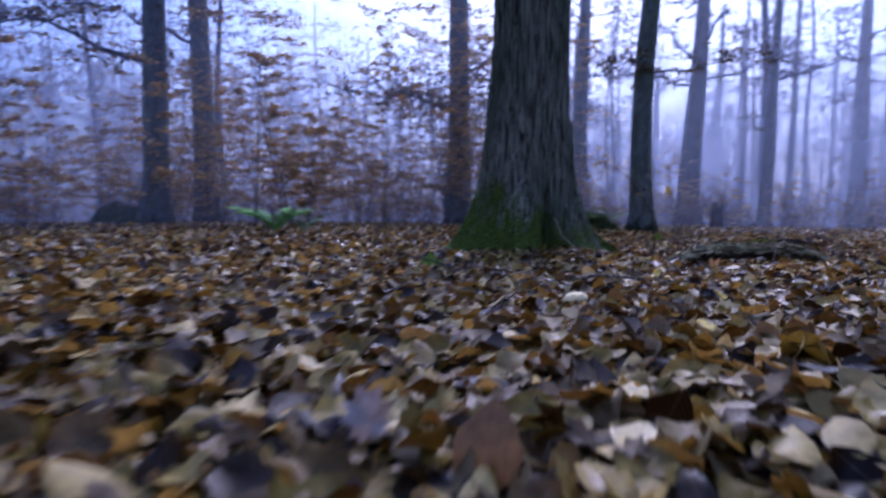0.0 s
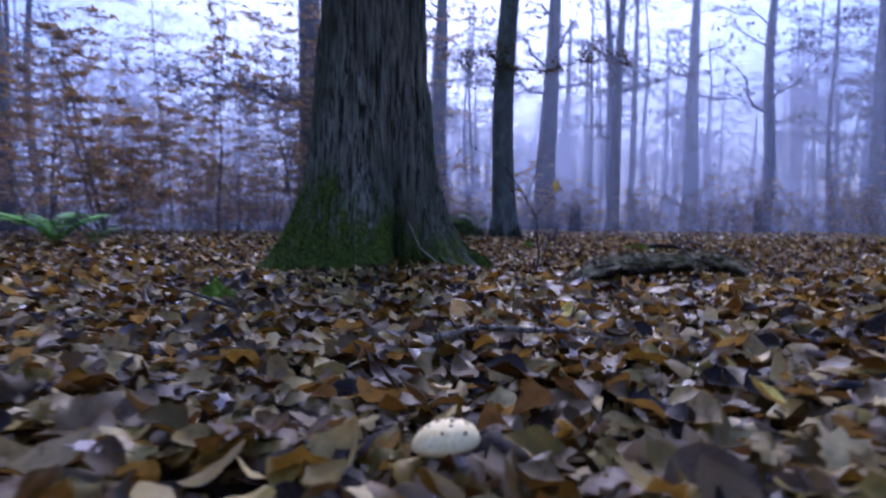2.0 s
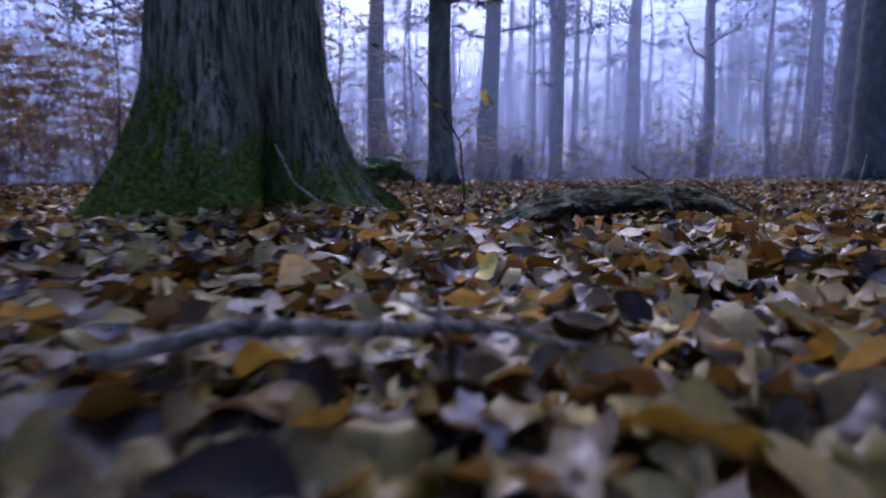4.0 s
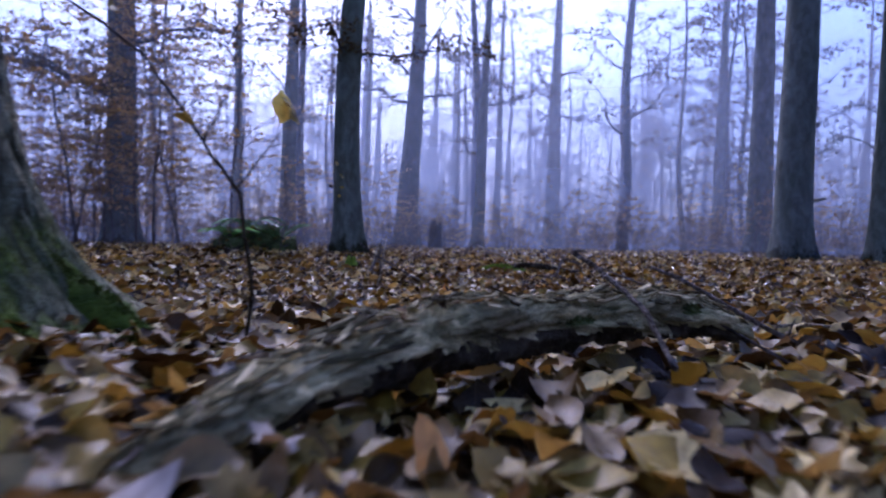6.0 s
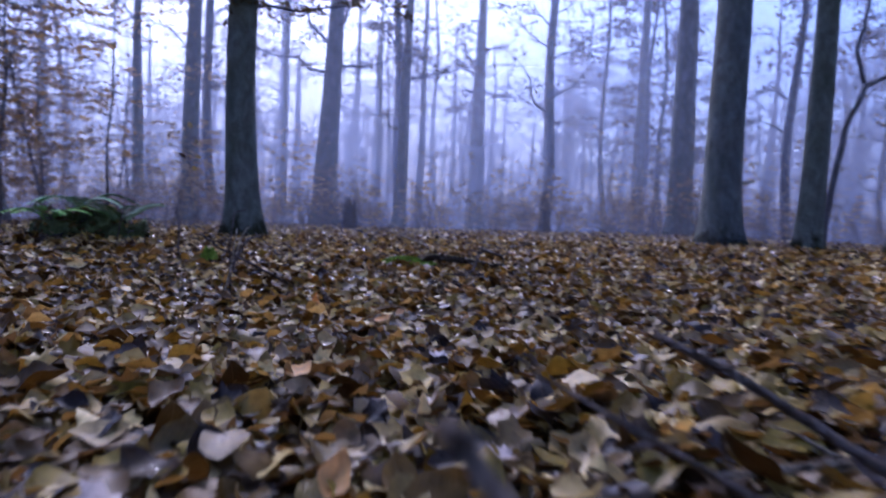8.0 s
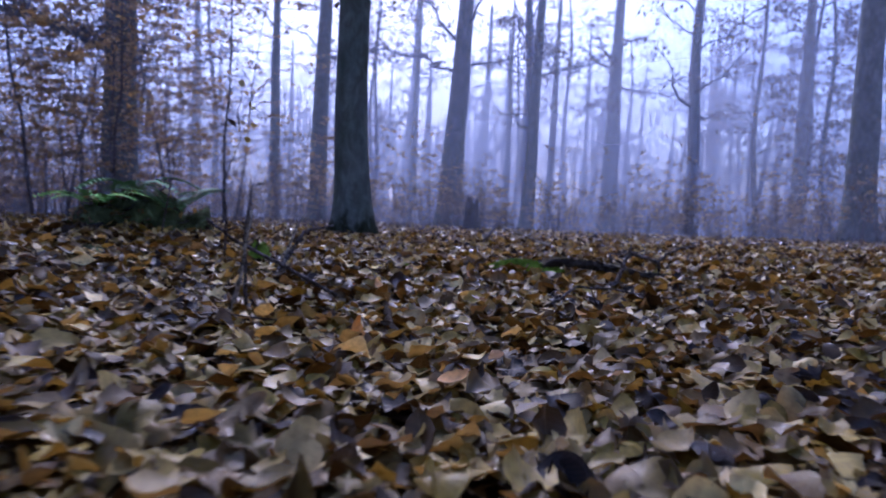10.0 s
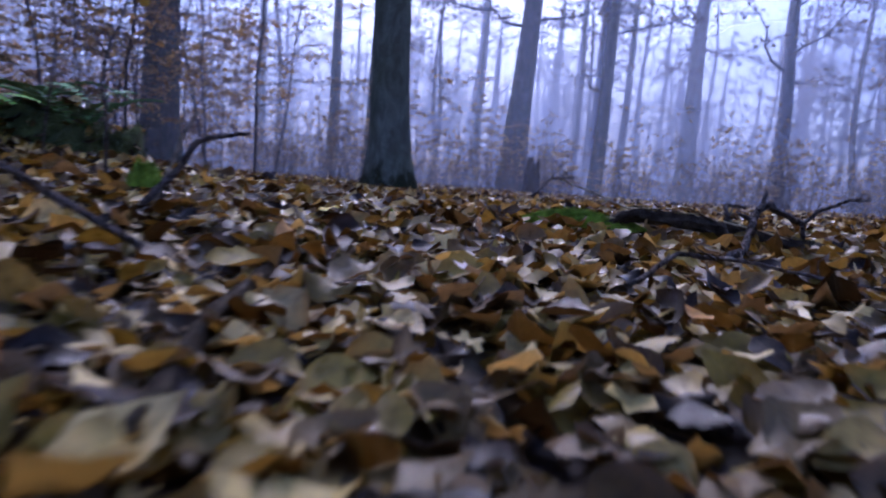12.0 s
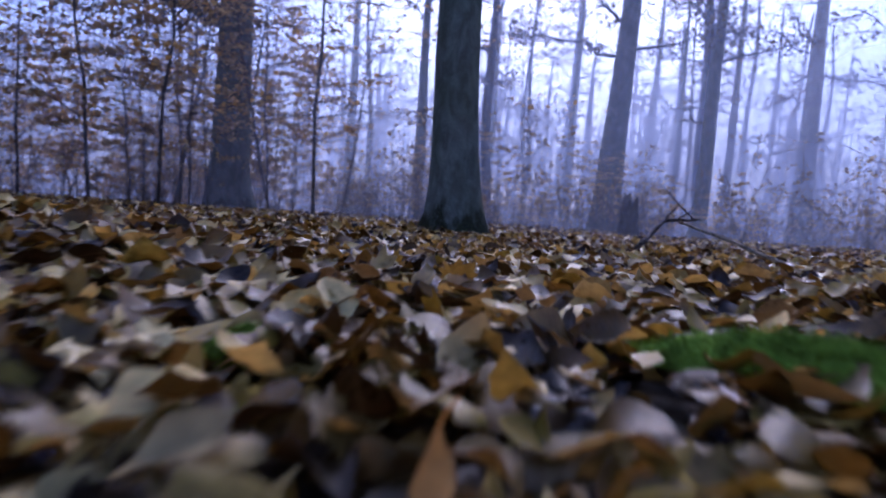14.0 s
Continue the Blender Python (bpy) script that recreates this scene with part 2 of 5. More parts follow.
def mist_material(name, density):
    """Haze on a see-through sheet: lets most light pass and scatters the rest, a little uneven."""
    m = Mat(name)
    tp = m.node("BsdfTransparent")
    # duller and bluer than mist: canopy shade and skylight put into the colour
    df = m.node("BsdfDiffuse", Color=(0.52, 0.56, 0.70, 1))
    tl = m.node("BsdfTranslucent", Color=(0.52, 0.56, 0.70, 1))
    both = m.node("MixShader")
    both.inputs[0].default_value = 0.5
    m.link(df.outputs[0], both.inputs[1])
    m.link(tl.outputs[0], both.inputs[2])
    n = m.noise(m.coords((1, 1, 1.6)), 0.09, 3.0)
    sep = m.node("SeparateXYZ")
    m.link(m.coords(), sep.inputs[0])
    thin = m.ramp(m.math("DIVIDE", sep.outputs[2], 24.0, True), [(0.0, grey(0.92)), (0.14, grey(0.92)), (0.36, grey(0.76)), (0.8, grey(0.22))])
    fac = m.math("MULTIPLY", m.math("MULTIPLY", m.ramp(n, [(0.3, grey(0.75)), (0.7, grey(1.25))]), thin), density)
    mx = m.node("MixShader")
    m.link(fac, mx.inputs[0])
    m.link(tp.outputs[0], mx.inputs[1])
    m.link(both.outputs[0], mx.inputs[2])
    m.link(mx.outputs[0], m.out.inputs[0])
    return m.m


# ---- helpers for shapes ----
def gz(x, y):
    """Height of the ground: a shallow dip, a hump by the stump, and a slow fall outwards."""
    x, y = np.asarray(x, float), np.asarray(y, float)
    d2 = np.minimum((x - 1.5) ** 2 + (y - 1.0) ** 2, 1e7)
    d = np.sqrt(d2)
    z = -0.015 - 2.6 * (1 - np.exp(-d2 * 0.0009 / 2.6))
    z = z - 0.155 * np.exp(-(((x - 3.1) / 2.0) ** 2 + ((y - 6.1) / 1.5) ** 2) / 1.2)
    z = z + 0.085 * np.exp(-(((x - 1.95) / 0.65) ** 2 + ((y - 8.6) / 0.65) ** 2) / 1.2)
    z = z + 0.05 * np.exp(-((x - 0.65) ** 2 + (y - 4.35) ** 2) / 0.45)
    z = z - 0.09 * np.exp(-((x - 5.2) ** 2 + (y - 10.8) ** 2) / 10.2)
    s = np.clip((y - 1.0) / 2.0, 0, 1)
    z = z - 0.05 * s * s * (3 - 2 * s) - 0.03 * np.exp(-((x + 0.3) ** 2 + (y - 3.4) ** 2) / 0.8)
    z = z + 0.010 * np.sin(x * 2.1 + 0.7) * np.sin(y * 1.9) + 0.006 * np.sin(x * 5.3 + y * 4.1)
    z = z + 0.12 * np.sin(x * 0.31) * np.sin(y * 0.27 + 1.0) * np.clip((d - 10) / 20, 0, 1)
    return z


def link_mesh(name, verts, faces, material, parent=None, label="", uvs=None, smooth=True):
    """Links one mesh from vertex and face lists (or arrays with faces of one size)."""
    me = bpy.data.meshes.new(name)
    if isinstance(verts, np.ndarray):
        k = faces.shape[1]
        me.vertices.add(len(verts))
        me.vertices.foreach_set("co", verts.astype(np.float32).ravel())
        me.loops.add(faces.size)
        me.loops.foreach_set("vertex_index", faces.astype(np.int32).ravel())
        me.polygons.add(len(faces))
        me.polygons.foreach_set("loop_start", np.arange(0, faces.size, k, dtype=np.int32))
        me.polygons.foreach_set("loop_total", np.full(len(faces), k, dtype=np.int32))
        if uvs is not None:
            layer = me.uv_layers.new(name="UVMap")
            layer.data.foreach_set("uv", uvs[faces.ravel()].astype(np.float32).ravel())
        me.update(calc_edges=True)
    else:
        me.from_pydata(verts, [], faces)
        if uvs is not None:
            layer = me.uv_layers.new(name="UVMap")
            flat = [c for f in faces for i in f for c in uvs[i]]
            layer.data.foreach_set("uv", flat)
    if smooth:
        me.polygons.foreach_set("use_smooth", [True] * len(me.polygons))
    me.materials.append(material)
    ob = new(name, me)
    if parent is not None:
        ob.parent = parent
    if label:
        ob["label"] = label
    return ob


class Shape:
    """Collects vertices and faces of one mesh."""

    def __init__(self):
        self.v, self.f = [], []

    def tube(self, pts, radii, sides=6, wobble=0.0, rng=None):
        pts = [Vector(p) for p in pts]
        base = len(self.v)
        n = len(pts)
        side = None
        for i, p in enumerate(pts):
            d = (pts[min(i + 1, n - 1)] - pts[max(i - 1, 0)]).normalized()
            if side is None:
                side = d.orthogonal().normalized()
            side = (side - d * side.dot(d)).normalized()
            up = d.cross(side)
            for k in range(sides):
                a = 2 * math.pi * k / sides
                r = radii[i] * (1 + (rng.uniform(-wobble, wobble) if rng else 0))
                self.v.append(tuple(p + (side * math.cos(a) + up * math.sin(a)) * r))
        for i in range(n - 1):
            for k in range(sides):
                a, b = base + i * sides + k, base + i * sides + (k + 1) % sides
                self.f.append((a, b, b + sides, a + sides))
        self.f.append(tuple(range(base + sides - 1, base - 1, -1)))
        self.f.append(tuple(range(base + (n - 1) * sides, base + n * sides)))
        return self

    def leaf(self, pos, m, size, width=0.55):
        """A small bent leaf of four faces at pos, turned by the 3x3 matrix m."""
        b = len(self.v)
        for x, y, z in ((0, -0.5, 0), (-0.5 * width, 0.0, 0.06), (0, 0.5, -0.06), (0.5 * width, 0.0, 0.06), (0, 0, 0)):
            self.v.append(tuple(Vector(pos) + m @ Vector((x * size, y * size, z * size))))
        self.f += [(b, b + 4, b + 1), (b + 1, b + 4, b + 2), (b + 2, b + 4, b + 3), (b + 3, b + 4, b)]

    def blade(self, p, q, w):
        """A narrow two-sided blade from p to q."""
        p, q = Vector(p), Vector(q)
        s = (q - p).cross(Vector((0.3, 0.2, 1))).normalized() * w
        mid = (p + q) / 2
        b = len(self.v)
        self.v += [tuple(p), tuple(mid + s), tuple(q), tuple(mid - s)]
        self.f += [(b, b + 1, b + 2, b + 3)]

    def link(self, name, material, parent=None, label="", smooth=True):
        return link_mesh(name, self.v, self.f, material, parent, label, None, smooth)


def rot(rng, tilt):
    return Euler((rng.gauss(0, tilt), rng.gauss(0, tilt), rng.uniform(0, 6.283))).to_matrix()


def bezier(p, q, sag, n, rng, jit):
    """A wandering line from p to q."""
    p, q = Vector(p), Vector(q)
    out = []
    for i in range(n + 1):
        s = i / n
        w = p.lerp(q, s) + Vector((0, 0, sag * math.sin(math.pi * s)))
        if 0 < i < n:
            w += Vector((rng.uniform(-jit, jit), rng.uniform(-jit, jit), rng.uniform(-jit, jit)))
        out.append(w)
    return out


def empty(name, x, y, z=None):
    ob = new(name)
    ob.location = (x, y, float(gz(x, y)) if z is None else z)
    return ob


def oval_leaf(rng, stations=6):
    """Outline and curl of a beech leaf one unit long: three vertices a station."""
    v, uv = [], []
    bend, fold, twist, wave, ph = rng.uniform(-0.5, 1.1), rng.uniform(-0.5, 0.8), rng.uniform(-0.9, 0.9), rng.uniform(0.01, 0.08), rng.uniform(0, 6)
    wide, roll = rng.uniform(0.26, 0.37), rng.uniform(-1.2, 1.8)
    for i in range(stations):
        t = i / (stations - 1)
        w = wide * max(0.03, math.sin(math.pi * t ** 0.85)) ** 0.8 * rng.uniform(0.93, 1.06)
        y = t - 0.5
        for side in (-1, 0, 1):
            x = side * w * rng.uniform(0.93, 1.06)
            z = bend * y * y + fold * abs(x) + roll * x * x * (0.4 + t) + twist * x * y + wave * math.sin(9 * t + ph + side) * abs(side)
            v.append((x, y, z))
            uv.append((x + 0.5, t))
    f = [(i * 3 + k, i * 3 + k + 1, i * 3 + k + 4, i * 3 + k + 3) for i in range(stations - 1) for k in (0, 1)]
    return v, f, uv


def lobed_leaf(rng, lobes=5):
    """Outline and curl of a lobed leaf one unit long, a fan round its middle."""
    n = 20
    v, uv = [(0, 0, 0)], [(0.5, 0.5)]
    curl, ph, rip = rng.uniform(-0.4, 1.1), rng.uniform(0, 6), rng.uniform(0.03, 0.12)
    for i in range(n):
        a = 2 * math.pi * i / n
        k = (0.5, 0.33, 0.46, 0.30)[i % 4] * (0.82 + 0.25 * math.cos(a)) * rng.uniform(0.92, 1.08)
        x, y = k * math.sin(a) * 0.95, k * math.cos(a)
        v.append((x, y, curl * (x * x + 0.4 * y * y) + rip * math.sin(3 * a + ph)))
        uv.append((x + 0.5, y + 0.5))
    return v, [(0, i + 1, (i + 1) % n + 1) for i in range(n)], uv


# ---- ground ----
def build_ground():
    u = np.linspace(-1, 1, 281)
    s = np.sinh(u * 7.2) / np.sinh(7.2) * 1800
    gx, gy = np.meshgrid(s + 2.0, s + 5.0)
    pts = np.stack([gx.ravel(), gy.ravel(), gz(gx, gy).ravel()], 1)
    n = len(u)
    i = np.arange(n * n).reshape(n, n)
    f = np.stack([i[:-1, :-1].ravel(), i[:-1, 1:].ravel(), i[1:, 1:].ravel(), i[1:, :-1].ravel()], 1)
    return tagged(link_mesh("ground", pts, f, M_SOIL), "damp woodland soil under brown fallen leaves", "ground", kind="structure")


ground = build_ground()


# ---- see-through sheets in rings, standing in for mist between the trees ----
def mist_sheet(radius, density, height):
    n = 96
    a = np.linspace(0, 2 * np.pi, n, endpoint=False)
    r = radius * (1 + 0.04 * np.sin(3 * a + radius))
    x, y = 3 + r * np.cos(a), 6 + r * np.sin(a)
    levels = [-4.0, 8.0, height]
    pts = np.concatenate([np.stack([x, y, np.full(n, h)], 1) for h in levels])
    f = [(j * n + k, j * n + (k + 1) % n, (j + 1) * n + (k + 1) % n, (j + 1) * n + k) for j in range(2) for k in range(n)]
    ob = link_mesh("mist_sheet", pts, np.array(f), mist_material("mist", density))
    return tagged(ob, "see-through sheet standing in for pale bluish mist between the trees", "mist", "mist banks", "stuff")


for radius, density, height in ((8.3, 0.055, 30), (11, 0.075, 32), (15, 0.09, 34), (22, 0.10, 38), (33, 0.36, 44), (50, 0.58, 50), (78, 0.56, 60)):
    mist_sheet(radius, density, height)


# ---- trees ----
def trunk_shape(rng, r, height, lean, sides=20, rings=26, flare=0.45, bend=0.12):
    """A tapered, slightly bent trunk with a flared foot, its foot at the origin."""
    s = Shape()

    def lean_x(z):
        k = min(max(z, 0), 4.8)
        return lean[0] * k + lean[1] * k * k + (lean[0] if not lean[1] else 0.03) * (z - k)

    p1, p2 = rng.uniform(0, 6), rng.uniform(0, 6)
    lob = [(rng.uniform(0.5, 1.0), rng.uniform(0, 6.28)) for _ in range(5)]
    for i in range(rings + 1):
        z = -0.25 + (height + 0.25) * (i / rings) ** 1.7
        k = max(z, 0) / height
        cx = lean_x(z) + bend * (math.sin(z * 0.55 + p1) - math.sin(p1)) * min(1, z / 3 + 0.05)
        cy = bend * (math.sin(z * 0.45 + p2) - math.sin(p2)) * min(1, z / 3 + 0.05)
        for j in range(sides):
            a = 2 * math.pi * j / sides
            foot = math.exp(-max(z + 0.1, 0) / (1.1 * r + 0.05))
            lobe = sum(w * max(0, math.cos(a - q)) ** 6 for w, q in lob) * 0.4
            rr = r * (1 - 0.75 * k) * (1 + flare * foot * (0.6 + lobe) + 0.06 * noise.noise((math.cos(a) * 1.5 + p1, math.sin(a) * 1.5, z * 0.8)))
            s.v.append((cx + rr * math.cos(a), cy + rr * math.sin(a), z))
    for i in range(rings):
        for j in range(sides):
            a, b = i * sides + j, i * sides + (j + 1) % sides
            s.f.append((a, b, b + sides, a + sides))

    def axis(z):
        return Vector((lean_x(z) + bend * (math.sin(z * 0.55 + p1) - math.sin(p1)) * min(1, z / 3 + 0.05),
                       bend * (math.sin(z * 0.45 + p2) - math.sin(p2)) * min(1, z / 3 + 0.05), z))
    return s, axis


def grow_limbs(rng, axis, r, height, low, count, crown, twigs, leaves, leaf_size, twig_r=1.0):
    """Limbs from a trunk with side twigs and leaves; returns nothing, fills the shapes."""
    for i in range(count):
        z = low + (height * 0.97 - low) * (i + rng.random()) / count
        a = rng.uniform(0, 6.283)
        ln = rng.uniform(1.2, 3.4) * (1.15 - 0.6 * z / height)
        p = axis(z)
        q = p + Vector((math.cos(a) * ln, math.sin(a) * ln, ln * rng.uniform(0.1, 0.8)))
        pts = bezier(p, q, rng.uniform(-0.1, 0.3), 5, rng, 0.09 * ln)
        br = r * 0.28 * (1.1 - z / height) * twig_r
        twigs.tube(pts, [br * (1 - 0.16 * k) for k in range(6)], 5)
        for t in range(4):
            w = pts[rng.randint(2, 5)]
            b = a + rng.uniform(-1.2, 1.2)
            l2 = rng.uniform(0.5, 1.5)
            e = w + Vector((math.cos(b) * l2, math.sin(b) * l2, l2 * rng.uniform(-0.1, 0.5)))
            tp = bezier(w, e, 0.05, 3, rng, 0.08)
            twigs.tube(tp, [br * 0.4, br * 0.32, br * 0.22, br * 0.1], 4)
            for _ in range(leaves):
                c = tp[rng.randint(1, 3)] + Vector((rng.gauss(0, 0.28), rng.gauss(0, 0.28), rng.gauss(0, 0.10)))
                crown.leaf(c, rot(rng, 0.5), leaf_size * rng.uniform(0.6, 1.3))


def leafy_limb(rng, p, q, twigs, crown, thin=1.0):
    """A long low limb with drooping sprays of dark leaves."""
    ln = (Vector(q) - Vector(p)).length
    pts = bezier(p, q, 0.25, 7, rng, 0.16)
    twigs.tube(pts, [0.07 * thin * (1 - 0.12 * k) for k in range(8)], 6)
    for k in range(1, 8):
        for _ in range(4):
            e = pts[k] + Vector((rng.gauss(0, 0.7), rng.gauss(0, 0.5), rng.gauss(0.1, 0.4))) * thin
            twigs.tube([pts[k], pts[k].lerp(e, 0.5) + Vector((0, 0, 0.08)) * thin, e], [0.02 * thin, 0.014 * thin, 0.006 * thin], 3)
            for _ in range(12):
                crown.leaf(pts[k].lerp(e, rng.uniform(0.3, 1.1)) + Vector((rng.gauss(0, 0.16), rng.gauss(0, 0.16), rng.gauss(0, 0.08))) * thin, rot(rng, 0.6), rng.uniform(0.09, 0.2) * (0.3 + 0.7 * thin), 0.65)


def tree(x, y, r, height, lean=(0, 0), seed=0, low=5.0, count=14, material=None, label="", leaves=12, leaf_size=0.22, flare=0.45, bend=0.12, sides=20, low_limbs=()):
    rng = random.Random(seed)
    root = empty("tree", x, y)
    s, axis = trunk_shape(rng, r, height, lean, sides=sides, flare=flare, bend=bend)
    s.link("trunk", material or M_BEECH, root)
    twigs, crown = Shape(), Shape()
    grow_limbs(rng, axis, r, height, low, count, crown, twigs, leaves, leaf_size)
    for p, q in low_limbs:
        leafy_limb(rng, p, q, twigs, crown, 1.0 if p[2] > 3.35 else 0.36)
    twigs.link("branchwork", M_GREYBARK, root)["kind"] = "stuff"
    crown.link("crown", M_CROWN, root, "sparse brown autumn leaves", False)["kind"] = "stuff"
    return tagged(root, label or "tall beech tree with smooth grey-green trunk in mist", "tree", "forest trees")


# the nearer trees: x, y, radius, lean to the east, sweep of the foot, limbs from, label
TREES = [
    (4.15, 13.13, 0.228, -0.095, 0.0225, 5.5, "tall beech with dark grey-green trunk and flared foot"),
    (11.8, 30.8, 0.54, 0.045, 0.0, 8.0, "thick beech leaning, its grey trunk paled by mist"),
    (16.7, 33.0, 0.35, 0.03, 0.0, 8.0, "slender dark beech trunk in mist"),
    (24.4, 37.6, 0.55, 0.01, 0.0, 9.0, "thick beech, its grey trunk paled by mist"),
    (0.45, 19.5, 0.36, -0.005, 0.0, 7.0, "tall beech with brownish trunk among young beeches"),
    (10.58, 10.03, 0.28, 0.0, 0.0, 6.0, "large dark beech with a broken branch stub"),
    (17.5, 16.3, 0.37, -0.01, 0.0, 7.0, "dark beech trunk close behind a larger one"),
    (10.67, 8.7, 0.165, 0.03, 0.0, 5.0, "slender dark beech trunk"),
    (10.25, 6.98, 0.36, 0.025, 0.0, 6.0, "large dark beech with slightly leaning trunk"),
    (29.1, 28.5, 0.36, 0.01, 0.0, 9.0, "beech trunk paled by mist"),
    (-6.8, 18.3, 0.34, -0.03, 0.0, 8.0, "dark beech trunk rising behind young beeches"),
    (-6.5, 14.4, 0.30, 0.0, 0.0, 7.0, "dark straight beech trunk behind young beeches"),
    (5.5, 26.4, 0.31, 0.02, 0.0, 8.0, "beech trunk paled by mist"),
    (4.8, 35.9, 0.28, 0.0, 0.0, 9.0, "slim beech trunk paled by mist"),
    (0.8, 51.0, 0.42, 0.0, 0.0, 10.0, "beech trunk far off in mist"),
    (24.1, 56.9, 0.48, 0.02, 0.0, 10.0, "beech trunk far off in mist"),
    (30.4, 65.8, 0.42, 0.0, 0.0, 10.0, "beech trunk far off in mist"),
    (17.6, 57.2, 0.55, 0.02, 0.0, 10.0, "beech trunk far off in mist"),
    (10.7, 53.2, 0.34, 0.01, 0.0, 10.0, "beech trunk far off in mist"),
    (16.2, 51.9, 0.38, 0.02, 0.0, 10.0, "beech trunk far off in mist"),
    (23.1, 49.3, 0.26, 0.0, 0.0, 10.0, "slim beech trunk far off in mist"),
    (28.0, 51.5, 0.32, 0.01, 0.0, 10.0, "slim beech trunk far off in mist"),
    (26.0, 47.9, 0.34, 0.015, 0.0, 10.0, "beech trunk far off in mist"),
]
LOW_LIMBS = {0: [((-0.08, -0.15, 3.12), (2.3, -0.5, 3.4)), ((-0.08, -0.15, 3.08), (-1.1, -0.5, 3.3))], 1: [((0, 0, 6.9), (-5.2, -1.0, 7.0)), ((0, 0, 7.0), (4.6, -1.5, 7.6)), ((0, 0, 8.2), (-3.0, -3.0, 9.0))],
             2: [((0, 0, 7.6), (4.5, -1.0, 8.6)), ((0, 0, 8.8), (-2.5, -2.0, 9.6))],
             3: [((0, 0, 9.0), (4.0, -2.0, 8.2)), ((0, 0, 7.6), (-2.4, -1.0, 7.4))],
             4: [((0, 0, 3.4), (-3.6, -1.0, 4.0)), ((0, 0, 4.6), (2.4, -1.4, 4.9)), ((0, 0, 3.4), (-2.2, -1.6, 3.6))],
             10: [((0, 0, 5.0), (-4.0, -1.0, 6.0)), ((0, 0, 6.5), (3.4, -1.0, 7.4))],
             11: [((0, 0, 3.6), (-3.4, -1.0, 4.4)), ((0, 0, 5.0), (2.4, -1.0, 5.6))]}
for i, (x, y, r, lx, ly, low, label) in enumerate(TREES):
    grown = tree(x, y, r, 17 + (i * 7 % 6), (lx, ly), 100 + i, low, 14, M_BEECH, label, flare=0.85, bend=0.02, low_limbs=LOW_LIMBS.get(i, ()))
    if "stub" in label:
        Shape().tube([(0.15, -0.14, 0.98), (0.28, -0.22, 1.0), (0.40, -0.27, 1.03)], [0.034, 0.028, 0.020], 8, 0.15, random.Random(4)).link("branch_stub", M_STICK, grown, "pale broken branch stub")


def big_tree(x, y):
    """The old tree by the path: deeply furrowed bark, buttressed mossy foot."""
    rng = random.Random(5)
    z0 = float(gz(x, y))
    root = empty("old_tree", x, y, z0)
    s = Shape()
    sides, rings = 340, 200
    lob = [(0.08, 4.1, 14), (0.13, 4.68, 20), (0.15, 5.48, 24), (0.20, 3.4, 8), (0.15, 5.98, 16), (0.26, 0.35, 9), (0.15, 1.5, 6), (0.15, 2.5, 6)]
    for i in range(rings + 1):
        z = -0.2 + 15.2 * (i / rings) ** 2.6
        zz = max(z, -0.05)
        for j in range(sides):
            a = 2 * math.pi * j / sides
            r = 0.258 * (1 - 0.03 * zz) + 0.205 * math.exp(-zz / 0.58)
            r += 0.060 * max(0, math.cos(a - 0.75)) ** 3
            foot = math.exp(-(zz + 0.02) / 0.17)
            r += foot * sum(w * max(0, math.cos(a - q)) ** k for w, q, k in lob)
            r -= 0.02 * foot
            r -= 0.27 * math.exp(-((a - 5.10) / 0.17) ** 2) * math.exp(-(max(zz, 0) / 0.30) ** 2)
            r -= 0.05 * math.exp(-((a - 4.38) / 0.10) ** 2) * math.exp(-(max(zz, 0) / 0.22) ** 2)
            wx = a * 0.30 + 0.05 * noise.noise((math.cos(a) * 2, math.sin(a) * 2, z * 1.3))
            fur = abs(noise.noise((wx * 42, 3.1, z * 1.9)))
            fur2 = abs(noise.noise((wx * 64, 7.7, z * 2.4)))
            r += 0.024 * min(1, fur * 2.4) + 0.010 * min(1, fur2 * 2.5) - 0.025
            r += 0.012 * noise.noise((math.cos(a) * 1.7, math.sin(a) * 1.7, z * 1.1))
            s.v.append((r * math.cos(a) + 0.012 * zz, r * math.sin(a), z))
    for i in range(rings):
        for j in range(sides):
            a, b = i * sides + j, i * sides + (j + 1) % sides
            s.f.append((a, b, b + sides, a + sides))
    s.link("trunk", M_OAK, root, "furrowed grey-brown bark with green moss at the foot")
    zr = float(gz(x + 0.75, y - 0.2)) - z0
    root_line = bezier((0.42, 0.02, zr + 0.14), (0.70, -0.14, zr + 0.0), 0.015, 10, rng, 0.008)
    Shape().tube(root_line, [0.075 - 0.0045 * k for k in range(11)], 18, 0.09, rng).link("root", M_ROOT, root, "root covered in dark green moss")
    pile = Shape()
    for _ in range(1500):
        k = rng.randrange(10)
        a = rng.gauss(0, 0.9)
        p = root_line[k].lerp(root_line[k + 1], rng.random()) + Vector((math.sin(a) * 0.5, -math.sin(a) * 0.86, math.cos(a))) * (0.074 - 0.0045 * k)
        pile.blade(p, p + Vector((rng.gauss(0, 0.5), rng.gauss(0, 0.5), 1)).normalized() * rng.uniform(0.006, 0.018), 0.0022)
    pile.link("moss_pile", M_ROOT, root, "", False)["kind"] = "stuff"
    twigs, crown = Shape(), Shape()
    grow_limbs(rng, lambda z: Vector((0.012 * z, 0, z)), 0.25, 15, 6.0, 12, crown, twigs, 8, 0.14)
    twigs.link("branchwork", M_GREYBARK, root)["kind"] = "stuff"
    crown.link("crown", M_CROWN, root, "sparse brown autumn leaves", False)["kind"] = "stuff"
